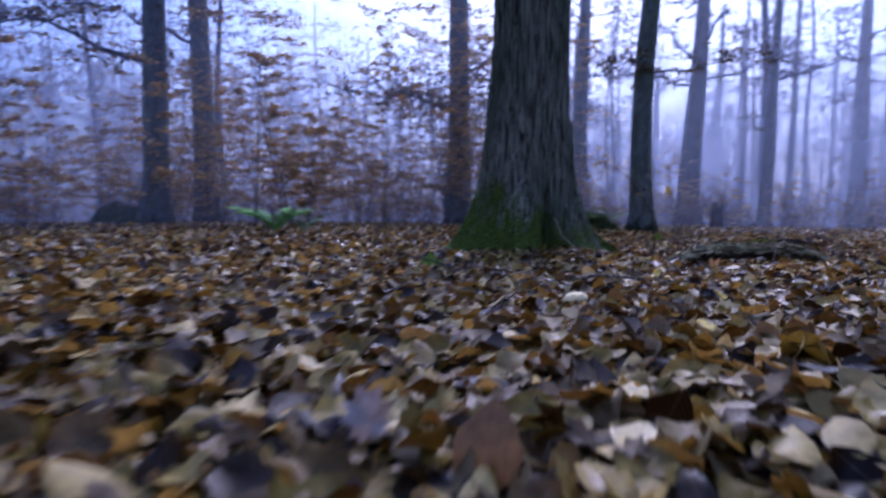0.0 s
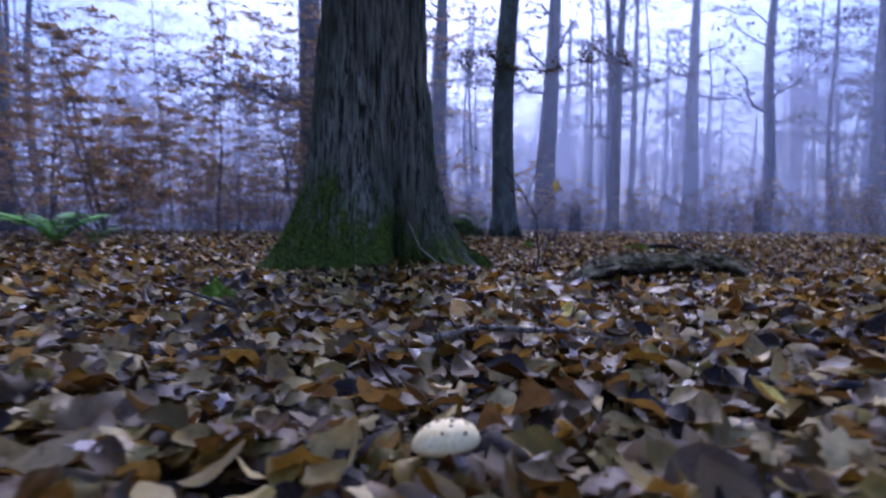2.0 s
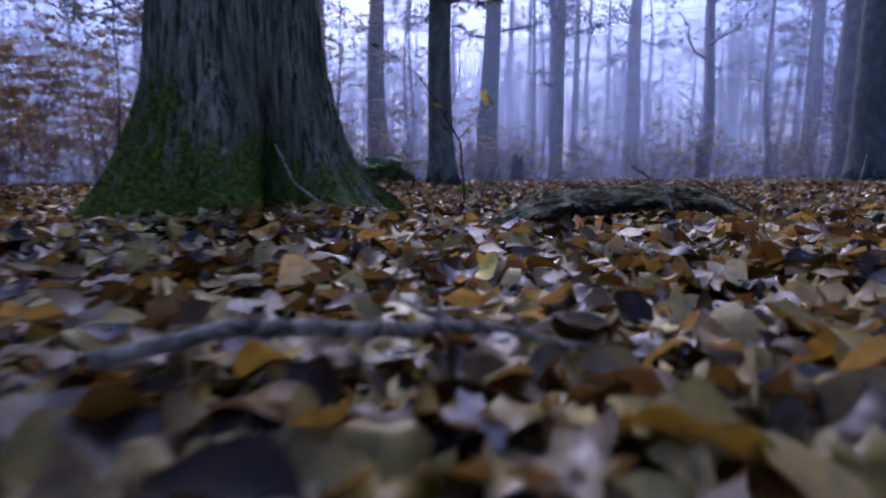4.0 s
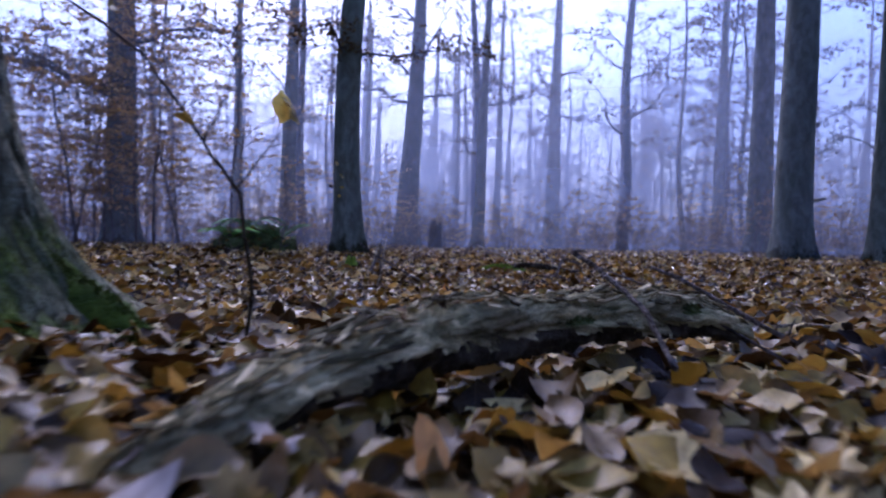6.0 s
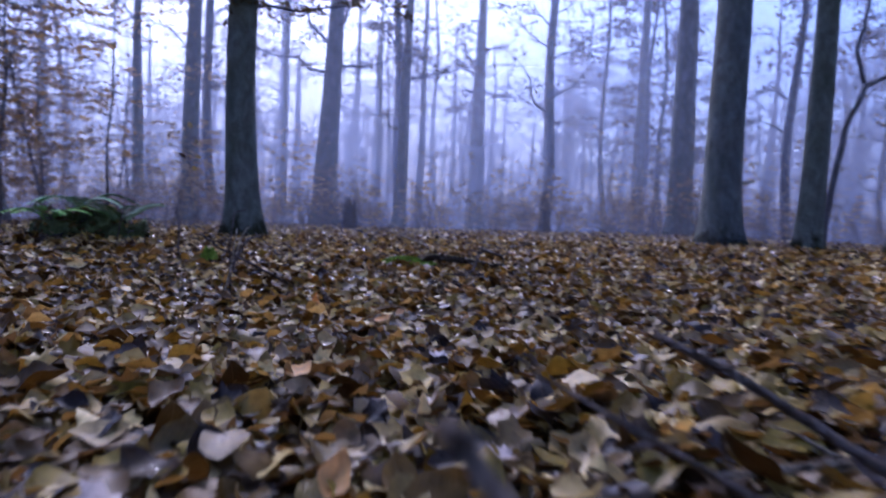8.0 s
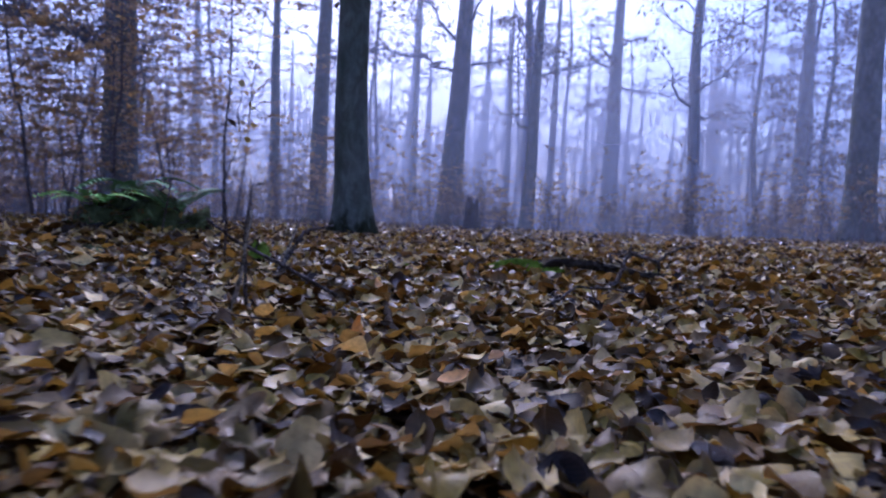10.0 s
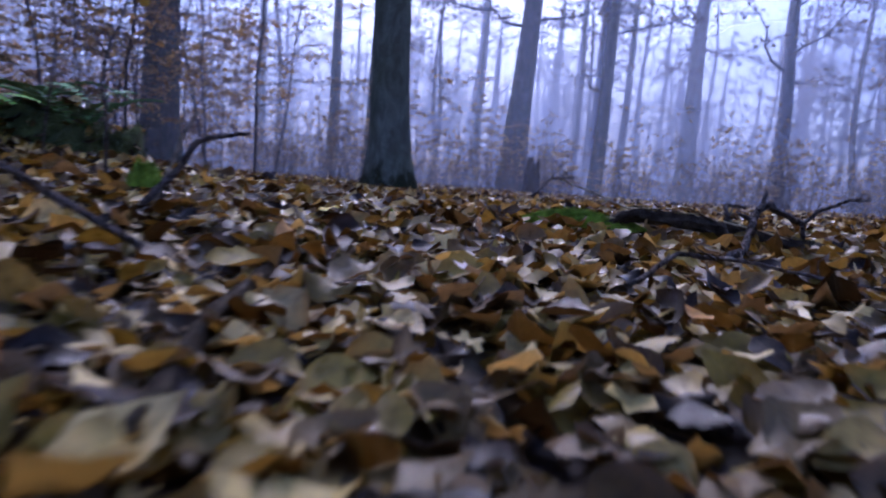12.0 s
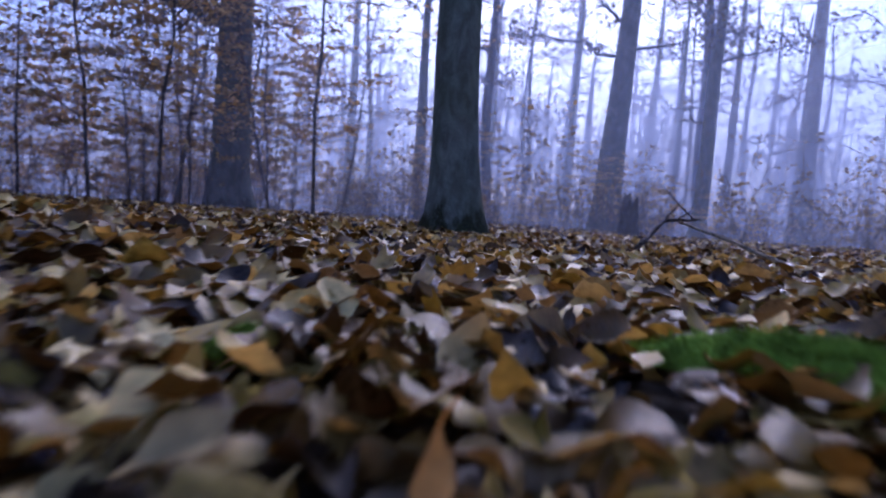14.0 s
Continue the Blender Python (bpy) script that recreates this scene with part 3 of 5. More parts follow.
    return tagged(root, "old tree with furrowed bark and mossy buttressed foot", "tree", "forest trees")


big_tree(0.59, 4.60)


# slim trees of the middle and far distance: copies of a few grown ones
def far_trees():
    protos = [tree(-40 - 6 * k, -50, 0.13 + 0.035 * k, 15 + k, (0.02 * (k - 2), 0.0), 300 + k, 4.0, 20, M_GREYBARK, "slim woodland tree blurred by mist", 17, 0.18, 0.3, 0.14, 10) for k in range(5)]
    rng = random.Random(11)
    n = 0
    while n < 105:
        az, d = rng.uniform(-80, 95), rng.uniform(28, 95)
        x, y = 3 + d * math.sin(radians(az)), 6 + d * math.cos(radians(az))
        if any(math.hypot(x - t[0], y - t[1]) < 1.5 for t in TREES):
            continue
        copy_thing(protos[n % 5], pose(x, y, float(gz(x, y)), rng.gauss(0, 1.5), rng.gauss(0, 1.5), rng.uniform(0, 360)) @ Matrix.Scale(rng.uniform(0.8, 1.3), 4))
        n += 1
    # unseen trees added behind the start; they also cut sky light from there
    n = 0
    while n < 34:
        az, d = rng.uniform(105, 270), rng.uniform(30, 60)
        x, y = 1 + d * math.sin(radians(az)), d * math.cos(radians(az))
        copy_thing(protos[n % 5], pose(x, y, float(gz(x, y)), 0, 0, rng.uniform(0, 360)) @ Matrix.Scale(rng.uniform(0.8, 1.3), 4))
        n += 1


far_trees()


def leafy_trees():
    """Trees that still carry leaves, their crowns reaching low, to the east and west of the clearing."""
    protos = [tree(-80 - 6 * k, -50, 0.15 + 0.03 * k, 16 + k, (0.02 * (k - 1), 0.0), 350 + k, 3.2, 26, M_GREYBARK, "slim woodland tree with low leafy limbs in mist", 30, 0.24, 0.3, 0.14, 10) for k in range(3)]
    rng = random.Random(29)
    for n in range(24):
        az = rng.uniform(42, 95) if n < 16 else rng.uniform(-62, -30)
        d = rng.uniform(34, 60)
        x, y = 2 + d * math.sin(radians(az)), 4 + d * math.cos(radians(az))
        if any(math.hypot(x - t[0], y - t[1]) < 1.5 for t in TREES):
            continue
        copy_thing(protos[n % 3], pose(x, y, float(gz(x, y)), rng.gauss(0, 1.5), rng.gauss(0, 1.5), rng.uniform(0, 360)) @ Matrix.Scale(rng.uniform(0.8, 1.2), 4))


leafy_trees()


def crooked_tree(x, y):
    """A slender crooked tree that forks above head height."""
    root = empty("tree", x, y)
    side = Vector((0.848, -0.53, 0))
    rng = random.Random(61)

    def run(steps, r0, r1, name):
        pts = [side * u + Vector((0, 0, z)) for u, z in steps]
        line = []
        for p, q in zip(pts[:-1], pts[1:]):
            line += bezier(p, q, 0, 4, rng, 0.02)[:-1]
        line.append(pts[-1])
        n = len(line)
        Shape().tube(line, [r0 + (r1 - r0) * i / (n - 1) for i in range(n)], 10).link(name, M_GREYBARK, root)
        return line

    run([(-0.35, -0.1), (-0.33, 0.4), (-0.2, 1.4), (-0.1, 1.95), (0.15, 2.6)], 0.056, 0.042, "trunk")
    for fork in ([(0.15, 2.58), (-0.02, 3.1), (0.12, 3.75), (0.05, 4.8), (0.3, 6.2)], [(0.14, 2.57), (0.5, 2.72), (0.75, 3.1), (0.85, 3.75), (1.1, 5.5)]):
        line = run(fork, 0.036, 0.012, "limb")
        twigs, crown = Shape(), Shape()
        for k in range(5, len(line)):
            e = line[k] + Vector((rng.gauss(0, 0.5), rng.gauss(0, 0.5), rng.uniform(-0.1, 0.6)))
            twigs.tube(bezier(line[k], e, 0, 3, rng, 0.05), [0.012, 0.009, 0.006, 0.003], 4)
            for _ in range(9):
                crown.leaf(line[k].lerp(e, rng.uniform(0.3, 1.1)) + Vector((rng.gauss(0, 0.1), rng.gauss(0, 0.1), rng.gauss(0, 0.06))), rot(rng, 0.6), rng.uniform(0.05, 0.1), 0.6)
        twigs.link("branchwork", M_GREYBARK, root)["kind"] = "stuff"
        crown.link("crown", M_CROWN, root, "few brown leaves", False)["kind"] = "stuff"
    return tagged(root, "slender crooked dark tree forking above the brush", "tree", "forest trees")


crooked_tree(12.4, 9.1)


def far_woods():
    """The depth of the forest: slim trunks and thin crowns too far off to tell apart."""
    rng = random.Random(33)
    s, c = Shape(), Shape()
    for n in range(800):
        az, d = rng.uniform(-1.75, 1.95) if n % 5 else rng.uniform(1.95, 4.5), 58 + 90 * rng.random()
        x, y = 3 + d * math.sin(az), 6 + d * math.cos(az)
        z, h, r = float(gz(x, y)), rng.uniform(12, 22), rng.uniform(0.10, 0.32)
        q = Vector((x + rng.gauss(0, 0.8), y + rng.gauss(0, 0.8), z + h))
        p = Vector((x, y, z - 0.3))
        s.tube([p, p.lerp(q, 0.35) + Vector((rng.gauss(0, 0.15), 0, 0)), p.lerp(q, 0.7), q], [r * 1.2, r, r * 0.7, r * 0.25], 6)
        for k in range(7):
            w = p.lerp(q, rng.uniform(0.3, 1.0))
            a, ln = rng.uniform(0, 6.283), rng.uniform(1, 3.5)
            e = w + Vector((math.cos(a) * ln, math.sin(a) * ln, ln * rng.uniform(0.1, 0.9)))
            s.tube([w, w.lerp(e, 0.5), e], [r * 0.25, r * 0.18, r * 0.06], 3)
            for _ in range(20):
                c.leaf(w.lerp(e, rng.uniform(0.3, 1.1)) + Vector((rng.gauss(0, 0.9), rng.gauss(0, 0.9), rng.gauss(0, 0.6))), rot(rng, 0.8), rng.uniform(0.28, 0.65), 0.7)
        for k in range(26):
            c.leaf((x + rng.gauss(0, 2.2), y + rng.gauss(0, 2.2), z + abs(rng.gauss(0, 1.9))), rot(rng, 0.9), rng.uniform(0.3, 0.9), 0.7)
    ob = s.link("far_woods", M_GREYBARK)
    c.link("foliage", M_CROWN, ob, "thin brown foliage", False)["kind"] = "stuff"
    tagged(ob, "distant misty woodland of slim grey trunks", "woods", kind="stuff")


far_woods()


# ---- young beeches that keep their brown leaves, and low brush ----
def young_beech(seed, height, leaves=48, x=-30.0, y=-40.0):
    rng = random.Random(seed)
    root = empty("young_beech", x, y)
    stem, leaf = Shape(), Shape()
    top = Vector((rng.gauss(0, 0.12) * height, rng.gauss(0, 0.12) * height, height))
    pts = bezier((0, 0, -0.1), top, 0, 8, rng, 0.05)
    r = 0.004 * height + 0.003
    stem.tube(pts, [r * (1 - 0.11 * k) for k in range(9)], 6)
    n = int(6 + height * 4)
    for i in range(n):
        s = 0.18 + 0.8 * (i + rng.random()) / n
        k = min(int(s * 8), 7)
        p = pts[k].lerp(pts[k + 1], s * 8 - k)
        a = rng.uniform(0, 6.283)
        ln = height * rng.uniform(0.22, 0.5) * (1.15 - 0.75 * s)
        q = p + Vector((math.cos(a) * ln, math.sin(a) * ln, ln * rng.uniform(-0.02, 0.35)))
        tp = bezier(p, q, rng.uniform(0, 0.08), 4, rng, 0.04 * ln)
        stem.tube(tp, [r * 0.35 * (1 - 0.2 * j) for j in range(5)], 4)
        for t in range(3):
            w = tp[rng.randint(1, 4)]
            b = a + rng.uniform(-1.1, 1.1)
            l2 = ln * rng.uniform(0.25, 0.5)
            e = w + Vector((math.cos(b) * l2, math.sin(b) * l2, l2 * rng.uniform(-0.1, 0.2)))
            stem.tube([w, w.lerp(e, 0.5) + Vector((0, 0, 0.02)), e], [r * 0.16, r * 0.12, r * 0.06], 3)
            for _ in range(int(leaves / 3)):
                c = w.lerp(e, rng.random()) + Vector((rng.gauss(0, 0.05), rng.gauss(0, 0.05), rng.gauss(0, 0.02)))
                leaf.leaf(c, rot(rng, 0.45), rng.uniform(0.055, 0.105), 0.6)
    stem.link("stem", M_TWIG, root)
    leaf.link("foliage", M_DRY, root, "dry golden-brown leaves", False)["kind"] = "stuff"
    return tagged(root, "young beech with layered twigs and dry brown leaves", "young tree", "young beeches")


def brush(seed, x=-30.0, y=-45.0):
    """A low tangle of upright shoots with few leaves."""
    rng = random.Random(seed)
    root = empty("brush", x, y)
    stem, leaf = Shape(), Shape()
    for i in range(16):
        p = Vector((rng.gauss(0, 0.45), rng.gauss(0, 0.45), -0.05))
        h = rng.uniform(0.5, 1.7)
        q = p + Vector((rng.gauss(0, 0.25), rng.gauss(0, 0.25), h))
        tp = bezier(p, q, 0, 5, rng, 0.06)
        stem.tube(tp, [0.008 * (1 - 0.17 * k) for k in range(6)], 4)
        for t in range(3):
            w = tp[rng.randint(2, 5)]
            e = w + Vector((rng.gauss(0, 0.3), rng.gauss(0, 0.3), rng.uniform(0, 0.3)))
            stem.tube([w, w.lerp(e, 0.5), e], [0.004, 0.003, 0.0015], 3)
            for _ in range(5):
                leaf.leaf(w.lerp(e, rng.random()) + Vector((rng.gauss(0, 0.05), rng.gauss(0, 0.05), rng.gauss(0, 0.03))), rot(rng, 0.6), rng.uniform(0.045, 0.08), 0.6)
    stem.link("stem", M_TWIG, root)
    leaf.link("foliage", M_WITHERED, root, "withered brown leaves", False)["kind"] = "stuff"
    return tagged(root, "low tangle of bare shoots with withered leaves", "shrub", "forest brush")


def understory():
    rng = random.Random(21)
    protos = [young_beech(400 + k, (2.6, 1.6, 3.4, 2.1)[k], x=-30 - 4 * k) for k in range(4)]
    # a stand of young beeches ahead and to the west of the old tree, thinner elsewhere
    for k in range(120):
        az, d = rng.uniform(-62, 6), rng.uniform(10.0, 27)
        x, y = 1.0 + d * math.sin(radians(az)), 2 + d * math.cos(radians(az))
        copy_thing(protos[k % 4], pose(x, y, float(gz(x, y)), 0, 0, rng.uniform(0, 360)) @ Matrix.Scale(rng.uniform(0.75, 1.25), 4))
    for k in range(85):
        az, d = rng.uniform(-5, 85), 17 + 32 * rng.random()
        x, y = 3.0 + d * math.sin(radians(az)), 6 + d * math.cos(radians(az))
        copy_thing(protos[k % 4], pose(x, y, float(gz(x, y)), 0, 0, rng.uniform(0, 360)) @ Matrix.Scale(rng.uniform(0.45, 1.15), 4))
    tall = [young_beech(440 + k, 5.0 + k, 40, x=-50 - 5 * k) for k in range(2)]
    for k in range(24):
        az, d = rng.uniform(-42, 3), rng.uniform(11, 22)
        x, y = 2.0 + d * math.sin(radians(az)), 4 + d * math.cos(radians(az))
        copy_thing(tall[k % 2], pose(x, y, float(gz(x, y)), 0, 0, rng.uniform(0, 360)) @ Matrix.Scale(rng.uniform(0.8, 1.1), 4))
    for k, (x, y) in enumerate(((1.2, 13.6), (0.1, 14.6), (1.6, 17.2), (2.5, 15.6), (-1.2, 12.8), (2.7, 17.6), (0.9, 15.6))):
        copy_thing(tall[k % 2], pose(x, y, float(gz(x, y)), 0, 0, 70 * k) @ Matrix.Scale(0.95, 4))
    for k in range(60):
        az, d = rng.uniform(2, 62), 13 + 20 * rng.random()
        x, y = 3.0 + d * math.sin(radians(az)), 6 + d * math.cos(radians(az))
        copy_thing(protos[k % 4], pose(x, y, float(gz(x, y)), 0, 0, rng.uniform(0, 360)) @ Matrix.Scale(rng.uniform(0.4, 0.75), 4))
    brushes = [brush(500 + k, -30 - 4 * k) for k in range(4)]
    for k in range(285):
        az, d = rng.uniform(-75, 90), 12.5 + 38 * rng.random() ** 1.2
        x, y = 3.0 + d * math.sin(radians(az)), 6 + d * math.cos(radians(az))
        copy_thing(brushes[k % 4], pose(x, y, float(gz(x, y)), 0, 0, rng.uniform(0, 360)) @ Matrix.Scale(rng.uniform(0.8, 1.7), 4))


understory()

# ---- things on the woodland floor ----
def at_ground(x, y, up=0.0):
    return (x, y, float(gz(x, y)) + up)


def rough_log(name, pts, radii, material, seed, label, category, sides=36, per=14, flat=0.85, group="", lump=0.22):
    """A fallen log along a line: uneven, cracked, with its own broken ends."""
    rng = random.Random(seed)
    root = empty(name, *pts[0])
    o = Vector(pts[0])
    line, rad = [], []
    for i in range(len(pts) - 1):
        for k in range(per):
            s = k / per
            e = s * s * (3 - 2 * s) * 0.5 + s * 0.5
            line.append(Vector(pts[i]).lerp(Vector(pts[i + 1]), s) - o)
            rad.append(radii[i] * (1 - e) + radii[i + 1] * e)
    line.append(Vector(pts[-1]) - o)
    rad.append(radii[-1])
    for _ in range(2):
        line = [line[0]] + [(line[i - 1] + line[i] * 2 + line[i + 1]) / 4 for i in range(1, len(line) - 1)] + [line[-1]]
    s = Shape()
    n = len(line)
    for i, p in enumerate(line):
        d = (line[min(i + 1, n - 1)] - line[max(i - 1, 0)]).normalized()
        side = d.cross(Vector((0, 0, 1))).normalized()
        up = side.cross(d)
        end = min(1.0, (i + 0.3) / 3, (n - 1 - i + 0.3) / 3)
        for k in range(sides):
            a = 2 * math.pi * k / sides
            w = noise.noise((math.cos(a) * 1.6 + seed, math.sin(a) * 1.6, i * 0.07))
            f = abs(noise.noise((math.cos(a) * 3.2, math.sin(a) * 3.2 + seed, i * 0.045)))
            g = noise.noise((math.cos(a) * 6.0, math.sin(a) * 6.0 + seed, i * 0.12))
            q = p + side * (rad[i] * math.cos(a)) + up * (rad[i] * math.sin(a))
            chip = 0.34 * noise.noise((q.x * 34 + seed, q.y * 34, q.z * 50)) + 0.22 * noise.noise((q.x * 85, q.y * 85 + seed, q.z * 95))
            r = rad[i] * (1 + lump * w + 0.75 * min(f, 0.45) + 0.14 * g + chip) * (0.35 + 0.65 * end)
            s.v.append(tuple(p + side * (r * math.cos(a)) + up * (r * math.sin(a) * flat)))
    for i in range(n - 1):
        for k in range(sides):
            a, b = i * sides + k, i * sides + (k + 1) % sides
            s.f.append((a, b, b + sides, a + sides))
    s.f.append(tuple(range(sides - 1, -1, -1)))
    s.f.append(tuple(range((n - 1) * sides, n * sides)))
    # faces below a ragged line get the dark bark colour, the rest the wood's
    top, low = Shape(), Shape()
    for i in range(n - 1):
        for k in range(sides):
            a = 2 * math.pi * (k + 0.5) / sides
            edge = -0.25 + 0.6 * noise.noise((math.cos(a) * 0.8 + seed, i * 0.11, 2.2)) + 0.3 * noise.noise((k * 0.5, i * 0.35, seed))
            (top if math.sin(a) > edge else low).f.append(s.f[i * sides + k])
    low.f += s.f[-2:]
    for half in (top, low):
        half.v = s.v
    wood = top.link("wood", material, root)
    low.link("bark", M_DARKBARK, root, "dark bark on the lower side")
    tagged(root, label, category, group)
    return wood, line, rad


def stick(pts, r0, r1, material, seed, label, group="dead sticks", twigs=1, twig_len=0.06, name="stick"):
    """A dead stick along a line, with small side twigs as parts."""
    rng = random.Random(seed)
    root = empty(name, *pts[0])
    o = Vector(pts[0])
    line = []
    for i in range(len(pts) - 1):
        line += bezier(Vector(pts[i]) - o, Vector(pts[i + 1]) - o, 0, 5, rng, 0.12 * r0 + 0.0015)[:-1]
    line.append(Vector(pts[-1]) - o)
    n = len(line)
    Shape().tube(line, [r0 + (r1 - r0) * i / (n - 1) for i in range(n)], 8, 0.12, rng).link("shaft", material, root)
    for _ in range(twigs):
        k = rng.randint(n // 4, n - 1)
        p = line[k]
        q = p + Vector((rng.gauss(0, 1), rng.gauss(0, 1), rng.uniform(0.1, 1.0))).normalized() * twig_len * rng.uniform(0.5, 1.2)
        Shape().tube(bezier(p, q, 0, 3, rng, 0.006), [r1 * 0.9, r1 * 0.7, r1 * 0.5, r1 * 0.3], 5).link("twig", material, root)
    return tagged(root, label, "stick", group)


def single_leaf(root, pos, size, mat, seed, tilt=(10, 0), yaw=0.0, lobed=False, name="leaf", label="", stations=9):
    rng = random.Random(seed)
    v, f, uv = lobed_leaf(rng) if lobed else oval_leaf(rng, stations)
    m = pose(*pos, tilt[0], tilt[1], yaw) @ Matrix.Scale(size, 4)
    v = [tuple(m @ Vector(p)) for p in v]
    return link_mesh(name, v, f, mat, root, label, uv)


def fallen_leaf(x, y, up, size, mat, seed, tilt, yaw, lobed, label):
    root = empty("fallen_leaf", *at_ground(x, y, up + 0.018))
    size *= 0.8
    single_leaf(root, (0, 0, 0), size, mat, seed, tilt, yaw, lobed, "blade")
    p = pose(0, 0, 0, tilt[0], tilt[1], yaw)
    Shape().tube([p @ Vector((0, -0.42 * size, 0)), p @ Vector((0.01 * size, -0.62 * size, 0.03 * size)), p @ Vector((0.05 * size, -0.78 * size, 0.0))], [0.0009, 0.0008, 0.0006], 5).link("stalk", M_TWIG, root)
    return tagged(root, label, "leaf", "fallen leaves")


def moss_clump(x, y, up, rx, ry, h, material, seed, label, blades=900, yaw=0.0, blade_len=0.012, name="moss_clump"):
    """A soft cushion of moss with short shoots."""
    rng = random.Random(seed)
    root = empty(name, *at_ground(x, y, up))
    s, b = Shape(), Shape()
    c, sn = math.cos(yaw), math.sin(yaw)

    def point(u, a):
        k = 1 + 0.28 * noise.noise((math.cos(a) * 1.6 + seed, math.sin(a) * 1.6, 0.3)) + 0.12 * noise.noise((math.cos(a) * 5, math.sin(a) * 5 + seed, u * 3))
        px, py = rx * u * k * math.cos(a), ry * u * k * math.sin(a)
        z = h * (1 - u * u) ** 0.7 * (1 + 0.45 * noise.noise((px / rx * 2.2 + seed, py / ry * 2.2, 1.5))) - 0.012
        return Vector((px * c - py * sn, px * sn + py * c, z))

    rings, sides = 12, 36
    for i in range(rings + 1):
        for j in range(sides):
            s.v.append(tuple(point(i / rings, 2 * math.pi * j / sides)))
    for i in range(rings):
        for j in range(sides):
            p, q = i * sides + j, i * sides + (j + 1) % sides
            s.f.append((p, p + sides, q + sides, q))
    for _ in range(blades):
        p = point(math.sqrt(rng.random()), rng.uniform(0, 6.283))
        q = p + Vector((rng.gauss(0, 0.6), rng.gauss(0, 0.6), 1.0)).normalized() * blade_len * rng.uniform(0.5, 1.4)
        b.blade(p, q, blade_len * 0.12)
    s.link("cushion", material, root)
    b.link("moss_pile", material, root, "", False)["kind"] = "stuff"
    return tagged(root, label, "moss", "moss cushions")


def fern(x, y, up, size, material, seed, fronds, label, group="ferns", droop=0.42):
    """Fronds from one foot, each a bowed midrib with paired leaflets."""
    rng = random.Random(seed)
    root = empty("fern", *at_ground(x, y, up))
    for i in range(fronds):
        a = 6.283 * i / fronds + rng.uniform(-0.3, 0.3)
        ln = size * rng.uniform(0.7, 1.1)
        s = Shape()
        line = []
        for k in range(15):
            t = k / 14
            rise = ln * (1.1 * t - droop * 1.35 * t * t)
            out = ln * (0.25 * t + 0.65 * t * t ** 0.3)
            line.append(Vector((math.cos(a) * out, math.sin(a) * out, rise)))
        s.tube(line, [0.004 * size * 2 * (1 - 0.8 * k / 14) for k in range(15)], 4)
        for k in range(2, 15):
            w = ln * 0.20 * math.sin(math.pi * (k + 0.5) / 16) ** 0.7
            d = (line[k] - line[k - 1]).normalized()
            for sgn in (-1, 1):
                side = Vector((-math.sin(a), math.cos(a), 0)) * sgn
                q = line[k] + side * w + d * w * 0.35 - Vector((0, 0, 0.15 * w))
                s.blade(line[k], q, ln * 0.042)
        s.link("frond", material, root, "", False)
    return tagged(root, label, "fern", group)


def mushroom(x, y, up):
    root = empty("mushroom", x, y, up)
    rng = random.Random(3)
    cap, n = Shape(), 32
    prof = [(0.0, 0.026), (0.010, 0.0258), (0.020, 0.0235), (0.029, 0.018), (0.0345, 0.010), (0.036, 0.004), (0.034, 0.0), (0.024, 0.002), (0.010, 0.004)]
    for i, (r, z) in enumerate(prof):
        for k in range(n):
            a = 2 * math.pi * k / n
            w = 1 + 0.06 * noise.noise((math.cos(a) * 1.2, math.sin(a) * 1.2, 2.0))
            cap.v.append((r * w * math.cos(a) * 1.05, r * w * math.sin(a), z + 0.10 * r * math.cos(a + 0.5)))
    for i in range(len(prof) - 1):
        for k in range(n):
            p, q = i * n + k, i * n + (k + 1) % n
            cap.f.append((p, p + n, q + n, q))
    cap_ob = cap.link("cap", M_CAP, root, "pale cream domed cap")
    Shape().tube([(0.034, -0.012, -0.055), (0.022, -0.007, -0.032), (0.008, -0.002, -0.012), (0, 0.001, 0.006)], [0.0085, 0.0075, 0.0075, 0.009], 12).link("stem", M_STEM, root)
    for k in range(11):
        a, r = k * 2.4 + rng.uniform(-0.3, 0.3), 0.0085 * math.sqrt(k + 0.5)
        z = 0.0262 - 0.0085 * (r / 0.029) ** 2.2 + 0.10 * r * math.cos(a + 0.5)
        d = Shape()
        sz = rng.uniform(0.0024, 0.0042)
        d.tube([(r * math.cos(a) * 1.05, r * math.sin(a), z - 0.001), (r * math.cos(a) * 1.05, r * math.sin(a), z + 0.0014)], [sz, sz * 0.6], 7)
        d.link("scale", M_SPOT, cap_ob)
    return tagged(root, "small cream mushroom with brown specks among leaves", "mushroom")


